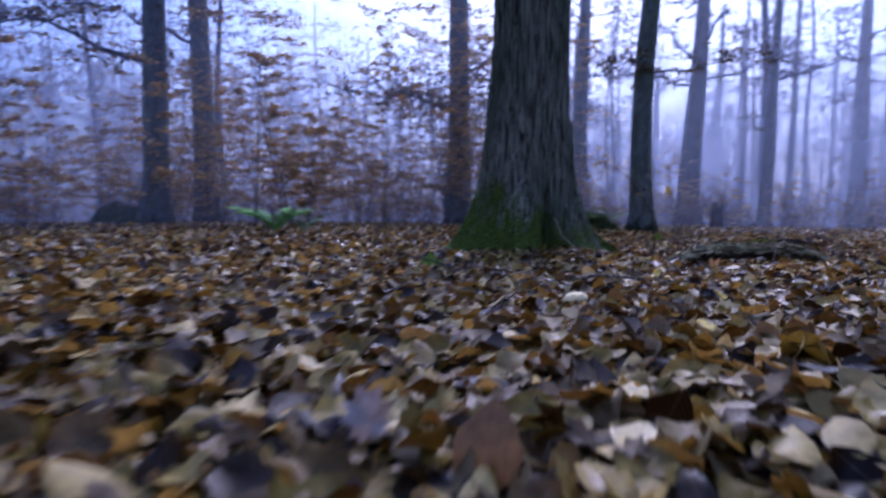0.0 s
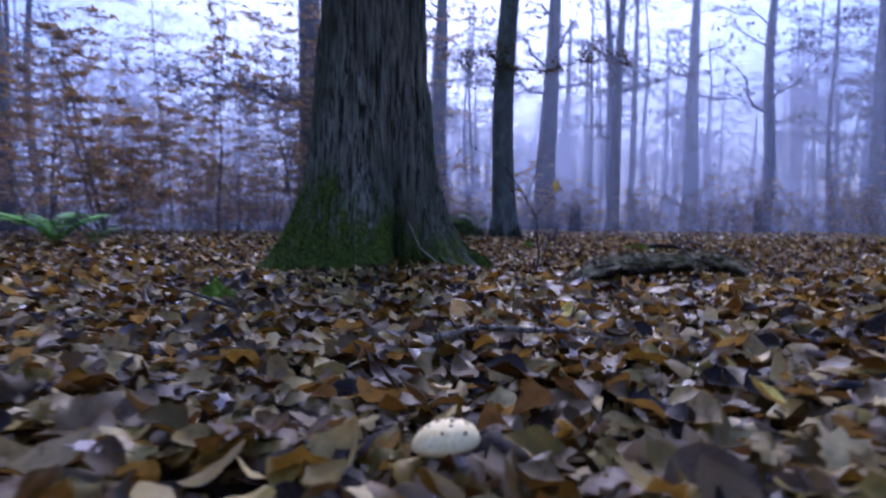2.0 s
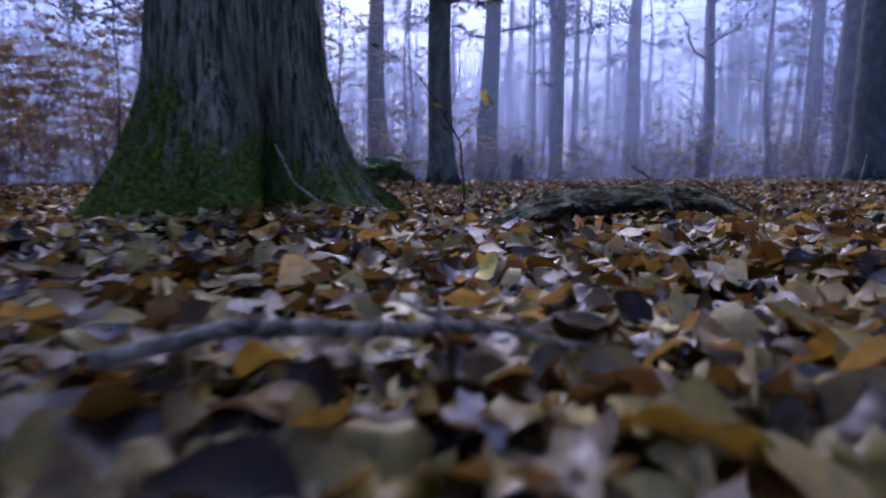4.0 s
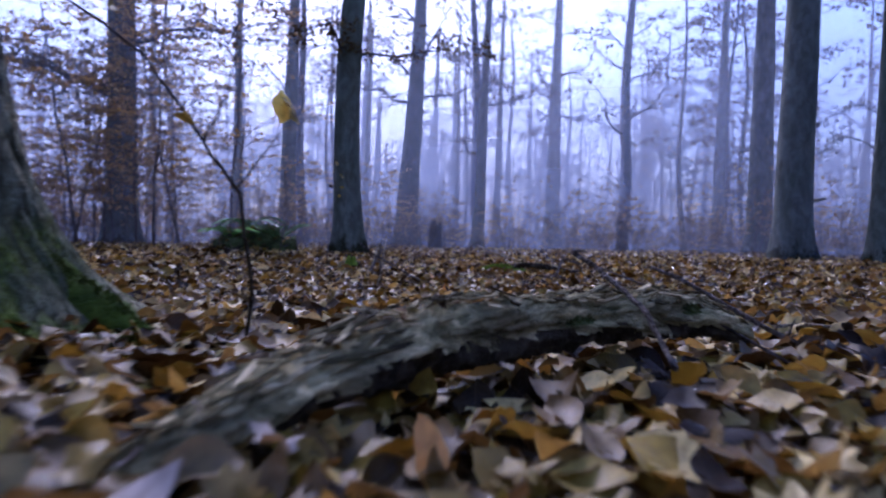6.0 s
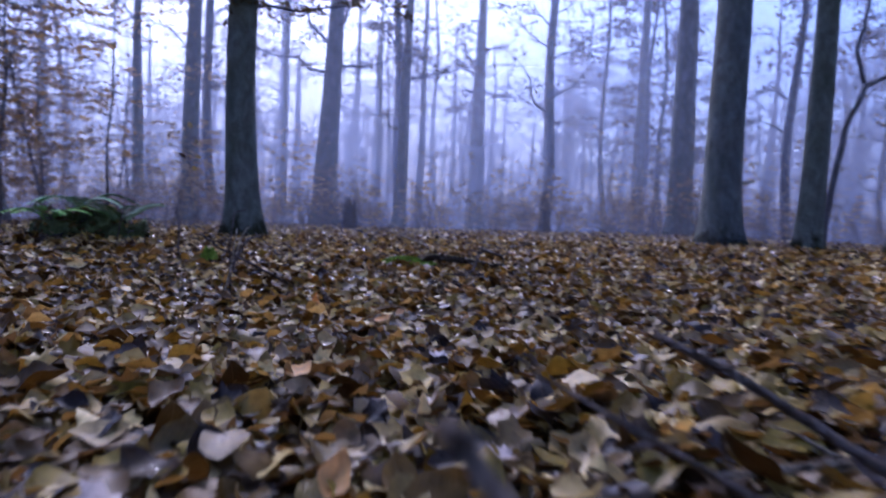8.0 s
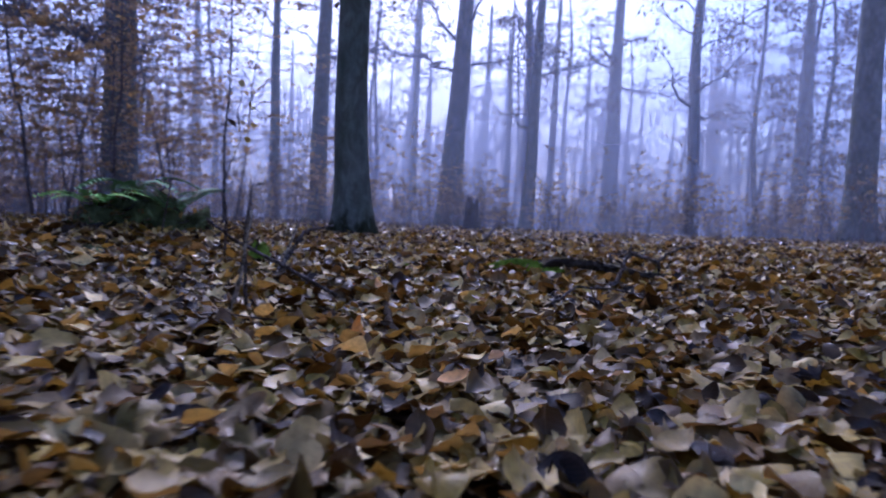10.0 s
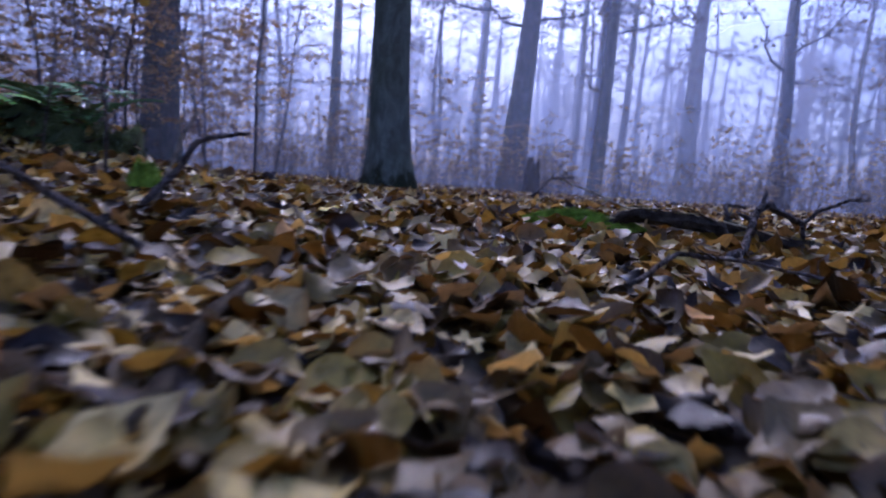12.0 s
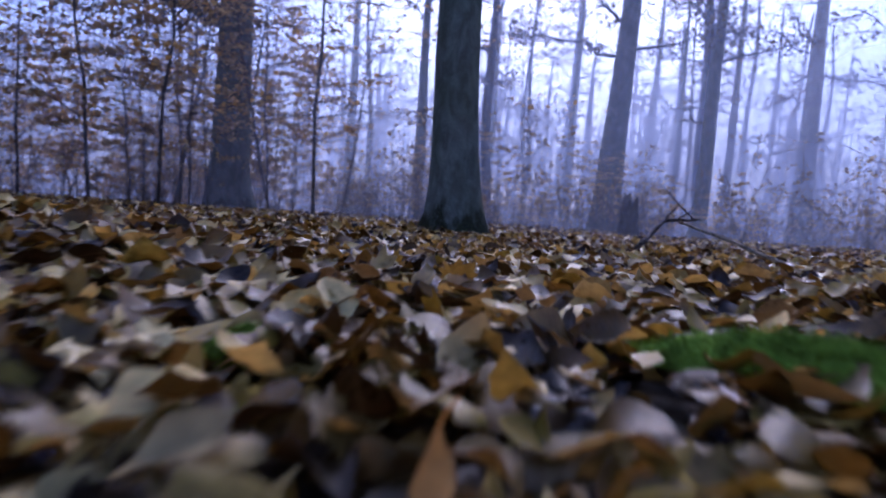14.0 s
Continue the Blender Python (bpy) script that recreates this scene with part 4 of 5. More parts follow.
def wood_sapling():
    """A thin leafless shoot with a fork and three leaves left on it."""
    bx, by = 1.455, 4.38
    root = empty("sapling", *at_ground(bx, by))
    o = Vector(root.location)
    rng = random.Random(8)

    def run(pts, r0, r1, name="twig"):
        line = []
        for i in range(len(pts) - 1):
            line += bezier(Vector(pts[i]) - o, Vector(pts[i + 1]) - o, 0, 4, rng, 0.004)[:-1]
        line.append(Vector(pts[-1]) - o)
        n = len(line)
        Shape().tube(line, [0.78 * (r0 + (r1 - r0) * i / (n - 1)) for i in range(n)], 6).link(name, M_DARKBARK, root)

    run([(1.455, 4.38, -0.08), (1.458, 4.37, 0.08), (1.432, 4.33, 0.24), (1.36, 4.30, 0.336), (1.254, 4.30, 0.488), (1.12, 4.30, 0.575), (1.03, 4.30, 0.61)], 0.006, 0.0022, "stem")
    run([(1.36, 4.30, 0.336), (1.385, 4.30, 0.39), (1.403, 4.30, 0.44), (1.418, 4.29, 0.53), (1.411, 4.28, 0.61)], 0.0036, 0.0016)
    run([(1.412, 4.295, 0.49), (1.45, 4.29, 0.585), (1.515, 4.28, 0.582)], 0.0016, 0.0008)
    run([(1.403, 4.30, 0.44), (1.44, 4.29, 0.48), (1.456, 4.28, 0.51)], 0.0014, 0.0007)
    run([(1.425, 4.32, 0.255), (1.455, 4.28, 0.30), (1.494, 4.25, 0.354), (1.522, 4.22, 0.39)], 0.003, 0.0012)
    run([(1.475, 4.265, 0.33), (1.51, 4.23, 0.335), (1.53, 4.21, 0.345)], 0.0012, 0.0007)
    run([(1.16, 4.30, 0.56), (1.15, 4.30, 0.61), (1.17, 4.30, 0.67)], 0.0014, 0.0007)
    run([(1.33, 4.30, 0.375), (1.30, 4.29, 0.40), (1.27, 4.28, 0.41)], 0.001, 0.0006)
    single_leaf(root, Vector((1.495, 4.21, 0.405)) - o, 0.075, M_YELLOW, 31, (70, 15), 20, label="curled yellow leaf")
    single_leaf(root, Vector((1.51, 4.20, 0.395)) - o, 0.055, M_OLIVE, 32, (60, -20), 80)
    single_leaf(root, Vector((1.322, 4.30, 0.372)) - o, 0.045, M_OLIVE, 33, (25, 10), 80, label="olive green leaf")
    single_leaf(root, Vector((1.09, 4.30, 0.58)) - o, 0.035, M_LEAF, 34, (20, 40), 40)
    single_leaf(root, Vector((1.20, 4.30, 0.565)) - o, 0.035, M_OLIVE, 35, (40, 60), 20)
    return tagged(root, "thin forked sapling nearly bare, with a yellow leaf", "sapling")


def mossy_stump(x, y):
    """A rotten stump overgrown with moss, leaf scraps and ferny sprigs."""
    root = empty("mossy_stump", *at_ground(x, y, -0.02))
    s = Shape()
    rings, sides = 18, 48
    for i in range(rings + 1):
        u = i / rings
        for j in range(sides):
            a = 2 * math.pi * j / sides
            r = 0.34 * math.sin(u * math.pi / 2) ** 0.9 * (1 + 0.22 * noise.noise((math.cos(a) * 1.4, math.sin(a) * 1.4, 4.0)))
            z = 0.205 * math.cos(u * math.pi / 2) ** 1.3
            w = 0.12 * noise.noise((r * math.cos(a) * 6, r * math.sin(a) * 7, z * 7)) + 0.03 * noise.noise((r * math.cos(a) * 19, r * math.sin(a) * 19, z * 19))
            s.v.append((r * math.cos(a) * (1 + w), r * math.sin(a) * (1 + w) * 0.8, z + w * 1.2))
    for i in range(rings):
        for j in range(sides):
            p, q = i * sides + j, i * sides + (j + 1) % sides
            s.f.append((p, p + sides, q + sides, q))
    s.link("stump", M_DARKMOSS, root, "rotten wood covered in dark moss")
    rng = random.Random(17)
    b = Shape()
    for _ in range(2600):
        v = Vector(s.v[rng.randrange(len(s.v))]) + Vector((rng.gauss(0, 0.012), rng.gauss(0, 0.012), 0))
        b.blade(v, v + Vector((rng.gauss(0, 0.7), rng.gauss(0, 0.7), 1)).normalized() * rng.uniform(0.012, 0.035), 0.004)
    b.link("moss_pile", M_DARKMOSS, root, "", False)["kind"] = "stuff"
    for k in range(150):
        v = Vector(s.v[rng.randrange(sides * 3, len(s.v) - sides * 2)])
        single_leaf(root, v + Vector((0, 0, 0.012)), rng.uniform(0.05, 0.08), M_LEAF, 60 + k, (rng.gauss(0, 25), rng.gauss(0, 25)), rng.uniform(0, 360), stations=6)
    return tagged(root, "low rotten stump overgrown with dark green moss", "stump")


def broken_stump(x, y, r, h, seed, label):
    """A snapped-off dead trunk with a ragged top."""
    rng = random.Random(seed)
    root = empty("dead_stump", x, y)
    s = Shape()
    sides, rings = 16, 10
    top = [h * rng.uniform(0.65, 1.1) for _ in range(sides)]
    for i in range(rings + 1):
        for j in range(sides):
            a = 2 * math.pi * j / sides
            rr = r * (1 + 0.5 * math.exp(-i * 0.7) + rng.uniform(-0.07, 0.07)) * (1 - 0.25 * i / rings)
            s.v.append((rr * math.cos(a), rr * math.sin(a), -0.15 + (top[j] + 0.15) * i / rings))
    s.v.append((0, 0, h * 0.55))
    for i in range(rings):
        for j in range(sides):
            p, q = i * sides + j, i * sides + (j + 1) % sides
            s.f.append((p, q, q + sides, p + sides))
    for j in range(sides):
        s.f.append((rings * sides + j, rings * sides + (j + 1) % sides, (rings + 1) * sides))
    s.link("trunk", M_BLACKWOOD, root)
    return tagged(root, label, "stump", "dead stumps")


def scraps_on(root, line, rad, count, seed, mats, size=(0.02, 0.05)):
    """Leaf scraps lying on a log."""
    rng = random.Random(seed)
    for k in range(count):
        i = rng.randrange(2, len(line) - 2)
        a = rng.gauss(0, 0.5)
        d = (line[i + 1] - line[i - 1]).normalized()
        side = d.cross(Vector((0, 0, 1))).normalized()
        p = line[i] + side * (rad[i] * math.sin(a) * 1.05) + Vector((0, 0, rad[i] * math.cos(a) * 1.12))
        single_leaf(root, p, rng.uniform(*size), mats[k % len(mats)], seed + k, (rng.gauss(0, 18), math.degrees(a) + rng.gauss(0, 15)), rng.uniform(0, 360), name="leaf_scrap", stations=6)


def bark_flakes(root, line, rad, count, seed):
    """Loose plates of bark and splintered wood along the top of a log."""
    rng = random.Random(seed)
    for k in range(count):
        i = rng.randrange(3, len(line) - 3)
        a = rng.gauss(-0.1, 0.6)
        d = (line[i + 1] - line[i - 1]).normalized()
        side = d.cross(Vector((0, 0, 1))).normalized()
        out = side * math.sin(a) + Vector((0, 0, math.cos(a)))
        p = line[i] + out * rad[i] * rng.uniform(1.12, 1.42)
        u = (d + side * rng.gauss(0, 0.28) + out * rng.gauss(0, 0.18)).normalized()
        w = u.cross(out).normalized()
        ln, wd, th = rng.uniform(0.02, 0.10), rng.uniform(0.0015, 0.0055), rng.uniform(0.0015, 0.0045)
        s = Shape()
        for layer in (0, 1):
            for (x, y) in ((-1, -0.6), (-0.3, -1), (0.6, -0.8), (1, 0.1), (0.4, 0.9), (-0.7, 0.7)):
                bow = -0.25 * wd * y * y
                s.v.append(tuple(p + u * (x * ln * 0.5 * rng.uniform(0.8, 1.1)) + w * (y * wd) + out * (bow + layer * th)))
        s.f = [(5, 4, 3, 2, 1, 0), (6, 7, 8, 9, 10, 11)] + [(m, (m + 1) % 6, (m + 1) % 6 + 6, m + 6) for m in range(6)]
        s.link("bark_flake", M_FLAKE, root, "", False)


mushroom(0.392, 1.855, 0.018)
wood_sapling()
mossy_stump(2.03, 8.72)
broken_stump(7.6, 17.6, 0.20, 0.75, 71, "short dark broken stump among brush")
broken_stump(14.5, 18.9, 0.16, 1.15, 72, "dark snapped dead trunk among brush")
moss_clump(-0.07, 3.63, 0.03, 0.075, 0.065, 0.07, M_MOSS, 1, "bright green moss cushion among leaves")
moss_clump(2.63, 7.73, 0.07, 0.046, 0.042, 0.065, M_MOSS, 2, "bright yellow-green moss cushion beside twigs")
moss_clump(3.32, 7.75, 0.02, 0.05, 0.035, 0.03, M_MOSS, 3, "small green moss patch among leaves")
moss_clump(3.88, 7.60, 0.050, 0.195, 0.020, 0.045, M_MOSS, 4, "long strip of bright green moss over a log", 2200, -0.65, 0.009)
moss_clump(0.10, 4.28, 0.0, 0.10, 0.08, 0.05, M_MOSS, 5, "green moss at the old tree's foot")
moss_clump(1.9, 8.0, 0.0, 0.12, 0.10, 0.04, M_DARKMOSS, 7, "dull green moss before the stump")
fern(-2.2, 8.28, 0.03, 0.60, M_FERN, 21, 26, "bright green fern with low arching fronds")
fern(-1.85, 8.4, 0.03, 0.48, M_PALEFERN, 22, 9, "pale green fern with low arching fronds")
fern(2.0, 8.80, 0.19, 0.38, M_PALEFERN, 23, 8, "small pale fern growing on a stump", droop=0.7)
fern(2.22, 8.56, 0.10, 0.30, M_PALEFERN, 24, 9, "small pale fern growing on a stump")
fern(1.82, 8.58, 0.10, 0.30, M_FERN, 25, 9, "small green fern growing on a stump", droop=0.6)
moss_clump(-7.7, 15.2, -0.02, 0.85, 0.6, 0.55, M_DARKMOSS, 9, "dark mossy mound of upturned roots", 2500, 0, 0.06, "root_mound")

# the rotten log that the path crosses, and the sticks that lean on it
LOG = [(1.24, 3.58, -0.035), (1.40, 3.685, 0.0), (1.52, 3.765, 0.018), (1.66, 3.845, 0.026), (1.80, 3.89, 0.026), (1.97, 3.915, 0.026), (2.12, 3.94, 0.026), (2.27, 3.962, 0.016), (2.41, 3.945, -0.03)]
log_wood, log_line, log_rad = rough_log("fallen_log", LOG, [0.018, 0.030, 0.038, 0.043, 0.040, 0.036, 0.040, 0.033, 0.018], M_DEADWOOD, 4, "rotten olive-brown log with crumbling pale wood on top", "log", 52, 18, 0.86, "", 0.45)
scraps_on(log_wood, log_line, log_rad, 14, 80, [M_LEAF, M_PALE, M_LEAF, M_LEAF])
bark_flakes(log_wood, log_line, log_rad, 290, 81)
stick([(1.925, 3.66, -0.002), (1.985, 3.78, 0.05), (2.012, 3.87, 0.082), (2.028, 3.96, 0.112), (2.030, 4.05, 0.142)], 0.0045, 0.0048, M_TWIG, 1, "grey dead stick leaning over the rotten log")
stick([(2.60, 3.70, -0.115), (2.575, 3.90, -0.075), (2.54, 4.09, 0.0), (2.51, 4.21, 0.055), (2.492, 4.335, 0.092)], 0.0075, 0.005, M_TWIG, 2, "grey dead stick leaning over the rotten log", twigs=2, twig_len=0.05)
stick([(2.36, 3.80, -0.06), (2.28, 4.00, 0.04), (2.22, 4.20, 0.10)], 0.0035, 0.002, M_TWIG, 3, "thin dark twig on the rotten log", twigs=1, twig_len=0.06)
stick([(3.12, 4.05, -0.12), (3.26, 4.13, 0.02), (3.44, 4.24, 0.19)], 0.005, 0.003, M_STICK, 4, "thin pale twig standing in the leaves")
stick([(2.55, 4.3, -0.08), (2.85, 4.15, -0.05), (3.15, 3.95, -0.07)], 0.006, 0.004, M_STICK, 5, "grey twig lying on leaves", twigs=3, twig_len=0.12)
stick([(0.50, 2.44, 0.015), (0.60, 2.455, 0.030), (0.70, 2.425, 0.026), (0.79, 2.43, 0.020)], 0.0075, 0.006, M_STICK, 6, "short pale stick lying on leaves", twigs=1, twig_len=0.09)
stick([(0.80, 2.44, 0.02), (0.86, 2.36, 0.015)], 0.004, 0.003, M_STICK, 7, "short pale twig lying on leaves")
stick([(0.05, 3.05, 0.0), (-0.10, 3.25, 0.02), (-0.22, 3.50, 0.02)], 0.005, 0.003, M_TWIG, 8, "dark twig lying on leaves", twigs=2)
stick([(-0.52, 5.0, -0.03), (-0.50, 5.02, 0.16), (-0.47, 5.0, 0.30)], 0.004, 0.002, M_STICK, 9, "thin pale stalk standing in the leaves", twigs=2, twig_len=0.08)
stick([(-1.66, 6.2, -0.05), (-1.68, 6.2, 0.22), (-1.76, 6.2, 0.46)], 0.007, 0.004, M_TWIG, 10, "thin dark shoot standing in the leaves")
stick([(0.895, 4.02, -0.005), (0.83, 4.04, 0.045), (0.767, 4.055, 0.10), (0.735, 4.06, 0.17), (0.712, 4.07, 0.222)], 0.0055, 0.0035, M_STICK, 11, "pale dead twig leaning against the old tree", twigs=0)

# twigs round the stump
stick([(2.54, 6.76, -0.17), (2.537, 6.75, -0.073), (2.534, 6.75, 0.007), (2.538, 6.75, 0.092), (2.555, 6.75, 0.19)], 0.006, 0.0035, M_TWIG, 12, "dark dead shoot standing in the leaves", twigs=3, twig_len=0.08)
stick([(2.82, 6.80, -0.15), (2.661, 6.82, -0.060), (2.502, 6.82, 0.022), (2.425, 6.82, 0.085)], 0.0065, 0.0045, M_TWIG, 13, "dark dead stick leaning across shoots", twigs=3, twig_len=0.07)
stick([(2.495, 6.68, -0.17), (2.521, 6.68, -0.073), (2.533, 6.68, 0.009), (2.547, 6.68, 0.117)], 0.007, 0.003, M_STICK, 14, "pale dead stick leaning across shoots")
stick([(2.66, 7.40, -0.17), (2.753, 7.5, -0.049), (2.797, 7.5, 0.022), (2.863, 7.5, 0.040), (2.92, 7.5, 0.052)], 0.010, 0.004, M_TWIG, 15, "dark dead branch with a bent tip", twigs=2, twig_len=0.05)
stick([(2.70, 7.48, -0.15), (2.752, 7.5, -0.001), (2.774, 7.5, 0.057), (2.795, 7.5, 0.09)], 0.007, 0.004, M_STICK, 27, "pale dead twig beside a dark branch", twigs=1, twig_len=0.04)
shoot = stick([(2.485, 7.9, -0.12), (2.489, 7.9, 0.07), (2.474, 7.9, 0.177), (2.485, 7.9, 0.263), (2.523, 7.9, 0.363), (2.548, 7.9, 0.429), (2.531, 7.9, 0.553), (2.552, 7.9, 0.681)], 0.006, 0.002, M_TWIG, 17, "thin bare shoot standing by the stump", twigs=6, twig_len=0.12)
for k, (dx, dz, size) in enumerate(((0.06, 0.80, 0.06), (0.10, 0.70, 0.05), (0.02, 0.62, 0.05), (0.09, 0.55, 0.045), (-0.05, 0.74, 0.05), (0.12, 0.62, 0.04))):
    single_leaf(shoot, (dx, 0.01 * k, dz), size, M_OLIVE if k % 2 else M_LEAF, 210 + k, (50, 20 * k), 60 * k, label="withered leaf", stations=6)
stick([(2.485, 7.9, 0.263), (2.462, 7.9, 0.30), (2.445, 7.9, 0.335)], 0.003, 0.0015, M_TWIG, 28, "thin bare fork of a shoot by the stump", twigs=1, twig_len=0.05)
stick([(2.18, 8.3, -0.05), (2.24, 8.25, 0.30), (2.21, 8.28, 0.62)], 0.005, 0.002, M_TWIG, 18, "thin bare shoot standing by the stump", twigs=4, twig_len=0.14)
stick([at_ground(2.885, 5.95, 0.03), at_ground(2.92, 6.25, 0.038), at_ground(2.935, 6.55, 0.048), at_ground(2.985, 6.82, 0.046), at_ground(3.03, 7.10, 0.04)], 0.016, 0.012, M_DARKBARK, 19, "dark rotten stick half buried in leaves")
stick([(2.2, 6.55, -0.18), (2.45, 6.60, -0.165), (2.70, 6.50, -0.18)], 0.003, 0.002, M_TWIG, 20, "dark twig lying on leaves", twigs=3)

for x, y, z, rx, seed in ((1.62, 3.80, 0.048, 0.035, 41), (1.93, 3.89, 0.040, 0.045, 42), (2.22, 3.93, 0.042, 0.03, 43)):
    moss_clump(x, y, z - float(gz(x, y)), rx, 0.022, 0.014, M_DARKMOSS, seed, "thin dull moss grown on the rotten log", 500, 0.35, 0.009)

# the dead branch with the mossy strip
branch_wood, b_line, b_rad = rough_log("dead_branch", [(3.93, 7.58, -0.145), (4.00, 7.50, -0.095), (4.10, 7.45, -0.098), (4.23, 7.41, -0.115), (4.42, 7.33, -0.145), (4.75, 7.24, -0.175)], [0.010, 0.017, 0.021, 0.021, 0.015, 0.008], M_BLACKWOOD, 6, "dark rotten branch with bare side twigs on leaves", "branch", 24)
bark_flakes(branch_wood, b_line, b_rad, 36, 82)
scraps_on(branch_wood, b_line, b_rad, 9, 95, [M_PALE, M_LEAF])
stick([(4.03, 7.10, -0.165), (4.12, 7.16, -0.150), (4.20, 7.24, -0.105), (4.25, 7.29, -0.062), (4.297, 7.31, -0.036), (4.42, 7.39, -0.058), (4.60, 7.50, -0.091)], 0.011, 0.010, M_TWIG, 21, "crooked grey dead branch over a rotten log", twigs=4, twig_len=0.06)
stick([(4.60, 7.49, -0.16), (4.605, 7.50, -0.091), (4.63, 7.47, -0.045), (4.697, 7.43, -0.008), (4.78, 7.43, 0.0)], 0.008, 0.004, M_TWIG, 26, "grey upturned tip of a dead branch", twigs=2, twig_len=0.05)
stick([(3.56, 6.73, -0.172), (3.726, 6.848, -0.130), (3.86, 6.84, -0.138), (4.00, 6.80, -0.158), (4.14, 6.78, -0.175)], 0.005, 0.003, M_TWIG, 22, "thin dark twig over leaves", twigs=4, twig_len=0.07)
stick([(4.25, 7.38, -0.13), (4.257, 7.427, -0.046), (4.33, 7.43, -0.050)], 0.007, 0.004, M_TWIG, 23, "short dark twig stub over a rotten log")
stick([(4.55, 9.7, -0.12), (4.75, 9.9, 0.0), (4.95, 9.95, 0.02)], 0.012, 0.006, M_TWIG, 24, "dark dead branch standing up from leaves", twigs=3, twig_len=0.25)
stick([(5.05, 9.35, -0.15), (4.90, 9.6, -0.06), (4.78, 9.8, 0.0)], 0.010, 0.006, M_STICK, 25, "pale dead branch lying on leaves", twigs=1)

# single leaves that stand out
for x, y, up, size, mat, tilt, yaw, lobed, label in [
    (0.972, 2.892, 0.045, 0.105, M_YELLOW, (22, 8), -60, False, "bright yellow fallen leaf"),
    (1.439, 3.302, 0.045, 0.085, M_ORANGE, (55, 25), 30, False, "orange-tan fallen leaf standing on edge"),
    (1.637, 3.162, 0.045, 0.085, M_PALE, (12, 0), -80, False, "pale tan fallen leaf on litter"),
    (1.387, 3.59, 0.045, 0.085, M_PALE, (15, 10), 60, True, "pale lobed fallen leaf"),
    (1.265, 3.469, 0.045, 0.10, M_PALE, (10, 5), -70, False, "pale tan fallen leaf"),
    (1.50, 3.52, 0.05, 0.08, M_ORANGE, (60, 10), 10, False, "orange fallen leaf standing on edge"),
    (2.366, 4.45, 0.045, 0.075, M_PALE, (15, -5), 80, True, "whitish lobed fallen leaf"),
    (1.929, 4.515, 0.045, 0.10, M_PALE, (18, 5), 40, True, "pale grey lobed fallen leaf"),
    (2.146, 4.469, 0.05, 0.085, M_ORANGE, (30, 20), -30, False, "orange fallen leaf on the litter"),
    (2.15, 4.28, 0.05, 0.11, M_PALE, (20, -10), 10, False, "tan fallen leaf on the litter"),
    (2.687, 5.144, 0.045, 0.09, M_PALE, (14, -8), 30, True, "whitish lobed fallen leaf"),
    (2.30, 5.05, 0.045, 0.085, M_ORANGE, (12, 8), -60, False, "golden brown fallen leaf"),
    (2.883, 5.881, 0.045, 0.085, M_ORANGE, (14, 6), -80, False, "orange fallen leaf on the litter"),
    (3.078, 6.123, 0.045, 0.075, M_PALE, (30, 30), 150, False, "pale curled fallen leaf"),
    (3.268, 5.921, 0.05, 0.09, M_PALE, (22, 10), 170, True, "pale lobed fallen leaf"),
    (3.11, 5.95, 0.045, 0.09, M_OLIVE, (16, 0), 90, False, "olive brown fallen leaf"),
    (3.32, 6.77, 0.045, 0.12, M_PALE, (12, 10), 60, True, "pale lobed fallen leaf"),
    (3.12, 7.55, 0.045, 0.085, M_YELLOW, (14, 6), -80, False, "pale yellow fallen leaf"),
    (3.02, 7.05, 0.05, 0.08, M_ORANGE, (40, 10), 30, False, "orange fallen leaf on the litter"),
    (3.56, 6.55, 0.045, 0.065, M_ORANGE, (18, 0), 20, False, "tan orange fallen leaf"),
    (3.577, 7.542, 0.045, 0.085, M_LEAF, (30, 15), 150, False, "dark brown fallen leaf standing on edge"),
    (3.495, 7.382, 0.055, 0.088, M_ORANGE, (82, 12), 62, False, "orange brown fallen leaf standing upright"),
    (3.73, 7.50, 0.05, 0.06, M_PALE, (16, 8), 70, True, "whitish lobed fallen leaf"),
    (0.029, 1.912, 0.045, 0.07, M_PALE, (12, 8), 80, True, "whitish lobed fallen leaf"),
    (0.537, 1.281, 0.045, 0.06, M_YELLOW, (20, 5), 20, False, "pale yellow fallen leaf"),
    (0.86, 1.95, 0.045, 0.075, M_YELLOW, (35, 5), 40, False, "golden fallen leaf on the litter"),
    (1.00, 2.95, 0.05, 0.055, M_YELLOW, (50, 20), 120, False, "small yellow fallen leaf"),
    (0.75, 2.30, 0.03, 0.08, M_PALE, (20, 8), 30, True, "pale lobed fallen leaf"),
    (0.20, 1.62, 0.03, 0.08, M_PALE, (12, 5), 100, True, "pale grey lobed fallen leaf"),
    (0.14, 2.15, 0.03, 0.075, M_PALE, (25, 10), 20, True, "pale pinkish lobed fallen leaf"),
    (0.35, 3.75, 0.04, 0.07, M_YELLOW, (40, 20), 60, False, "yellow leaf at the old tree's foot"),
    (3.734, 6.743, 0.045, 0.085, M_PALE, (10, -6), 70, False, "pale tan fallen leaf"),
    (3.787, 6.697, 0.03, 0.07, M_ORANGE, (20, 8), 100, False, "orange tan fallen leaf"),
    (3.65, 6.16, 0.045, 0.085, M_PALE, (10, 10), 50, True, "pale lobed fallen leaf"),
    (2.79, 6.36, 0.06, 0.09, M_ORANGE, (78, 10), 20, False, "orange fallen leaf standing on edge"),
    (0.045, 0.60, 0.055, 0.12, M_BROWN, (70, 6), -15, False, "broad brown fallen leaf standing upright"),
    (-0.075, 0.64, 0.065, 0.10, M_PALE, (66, -12), 25, True, "greyish lobed fallen leaf standing upright"),
]:
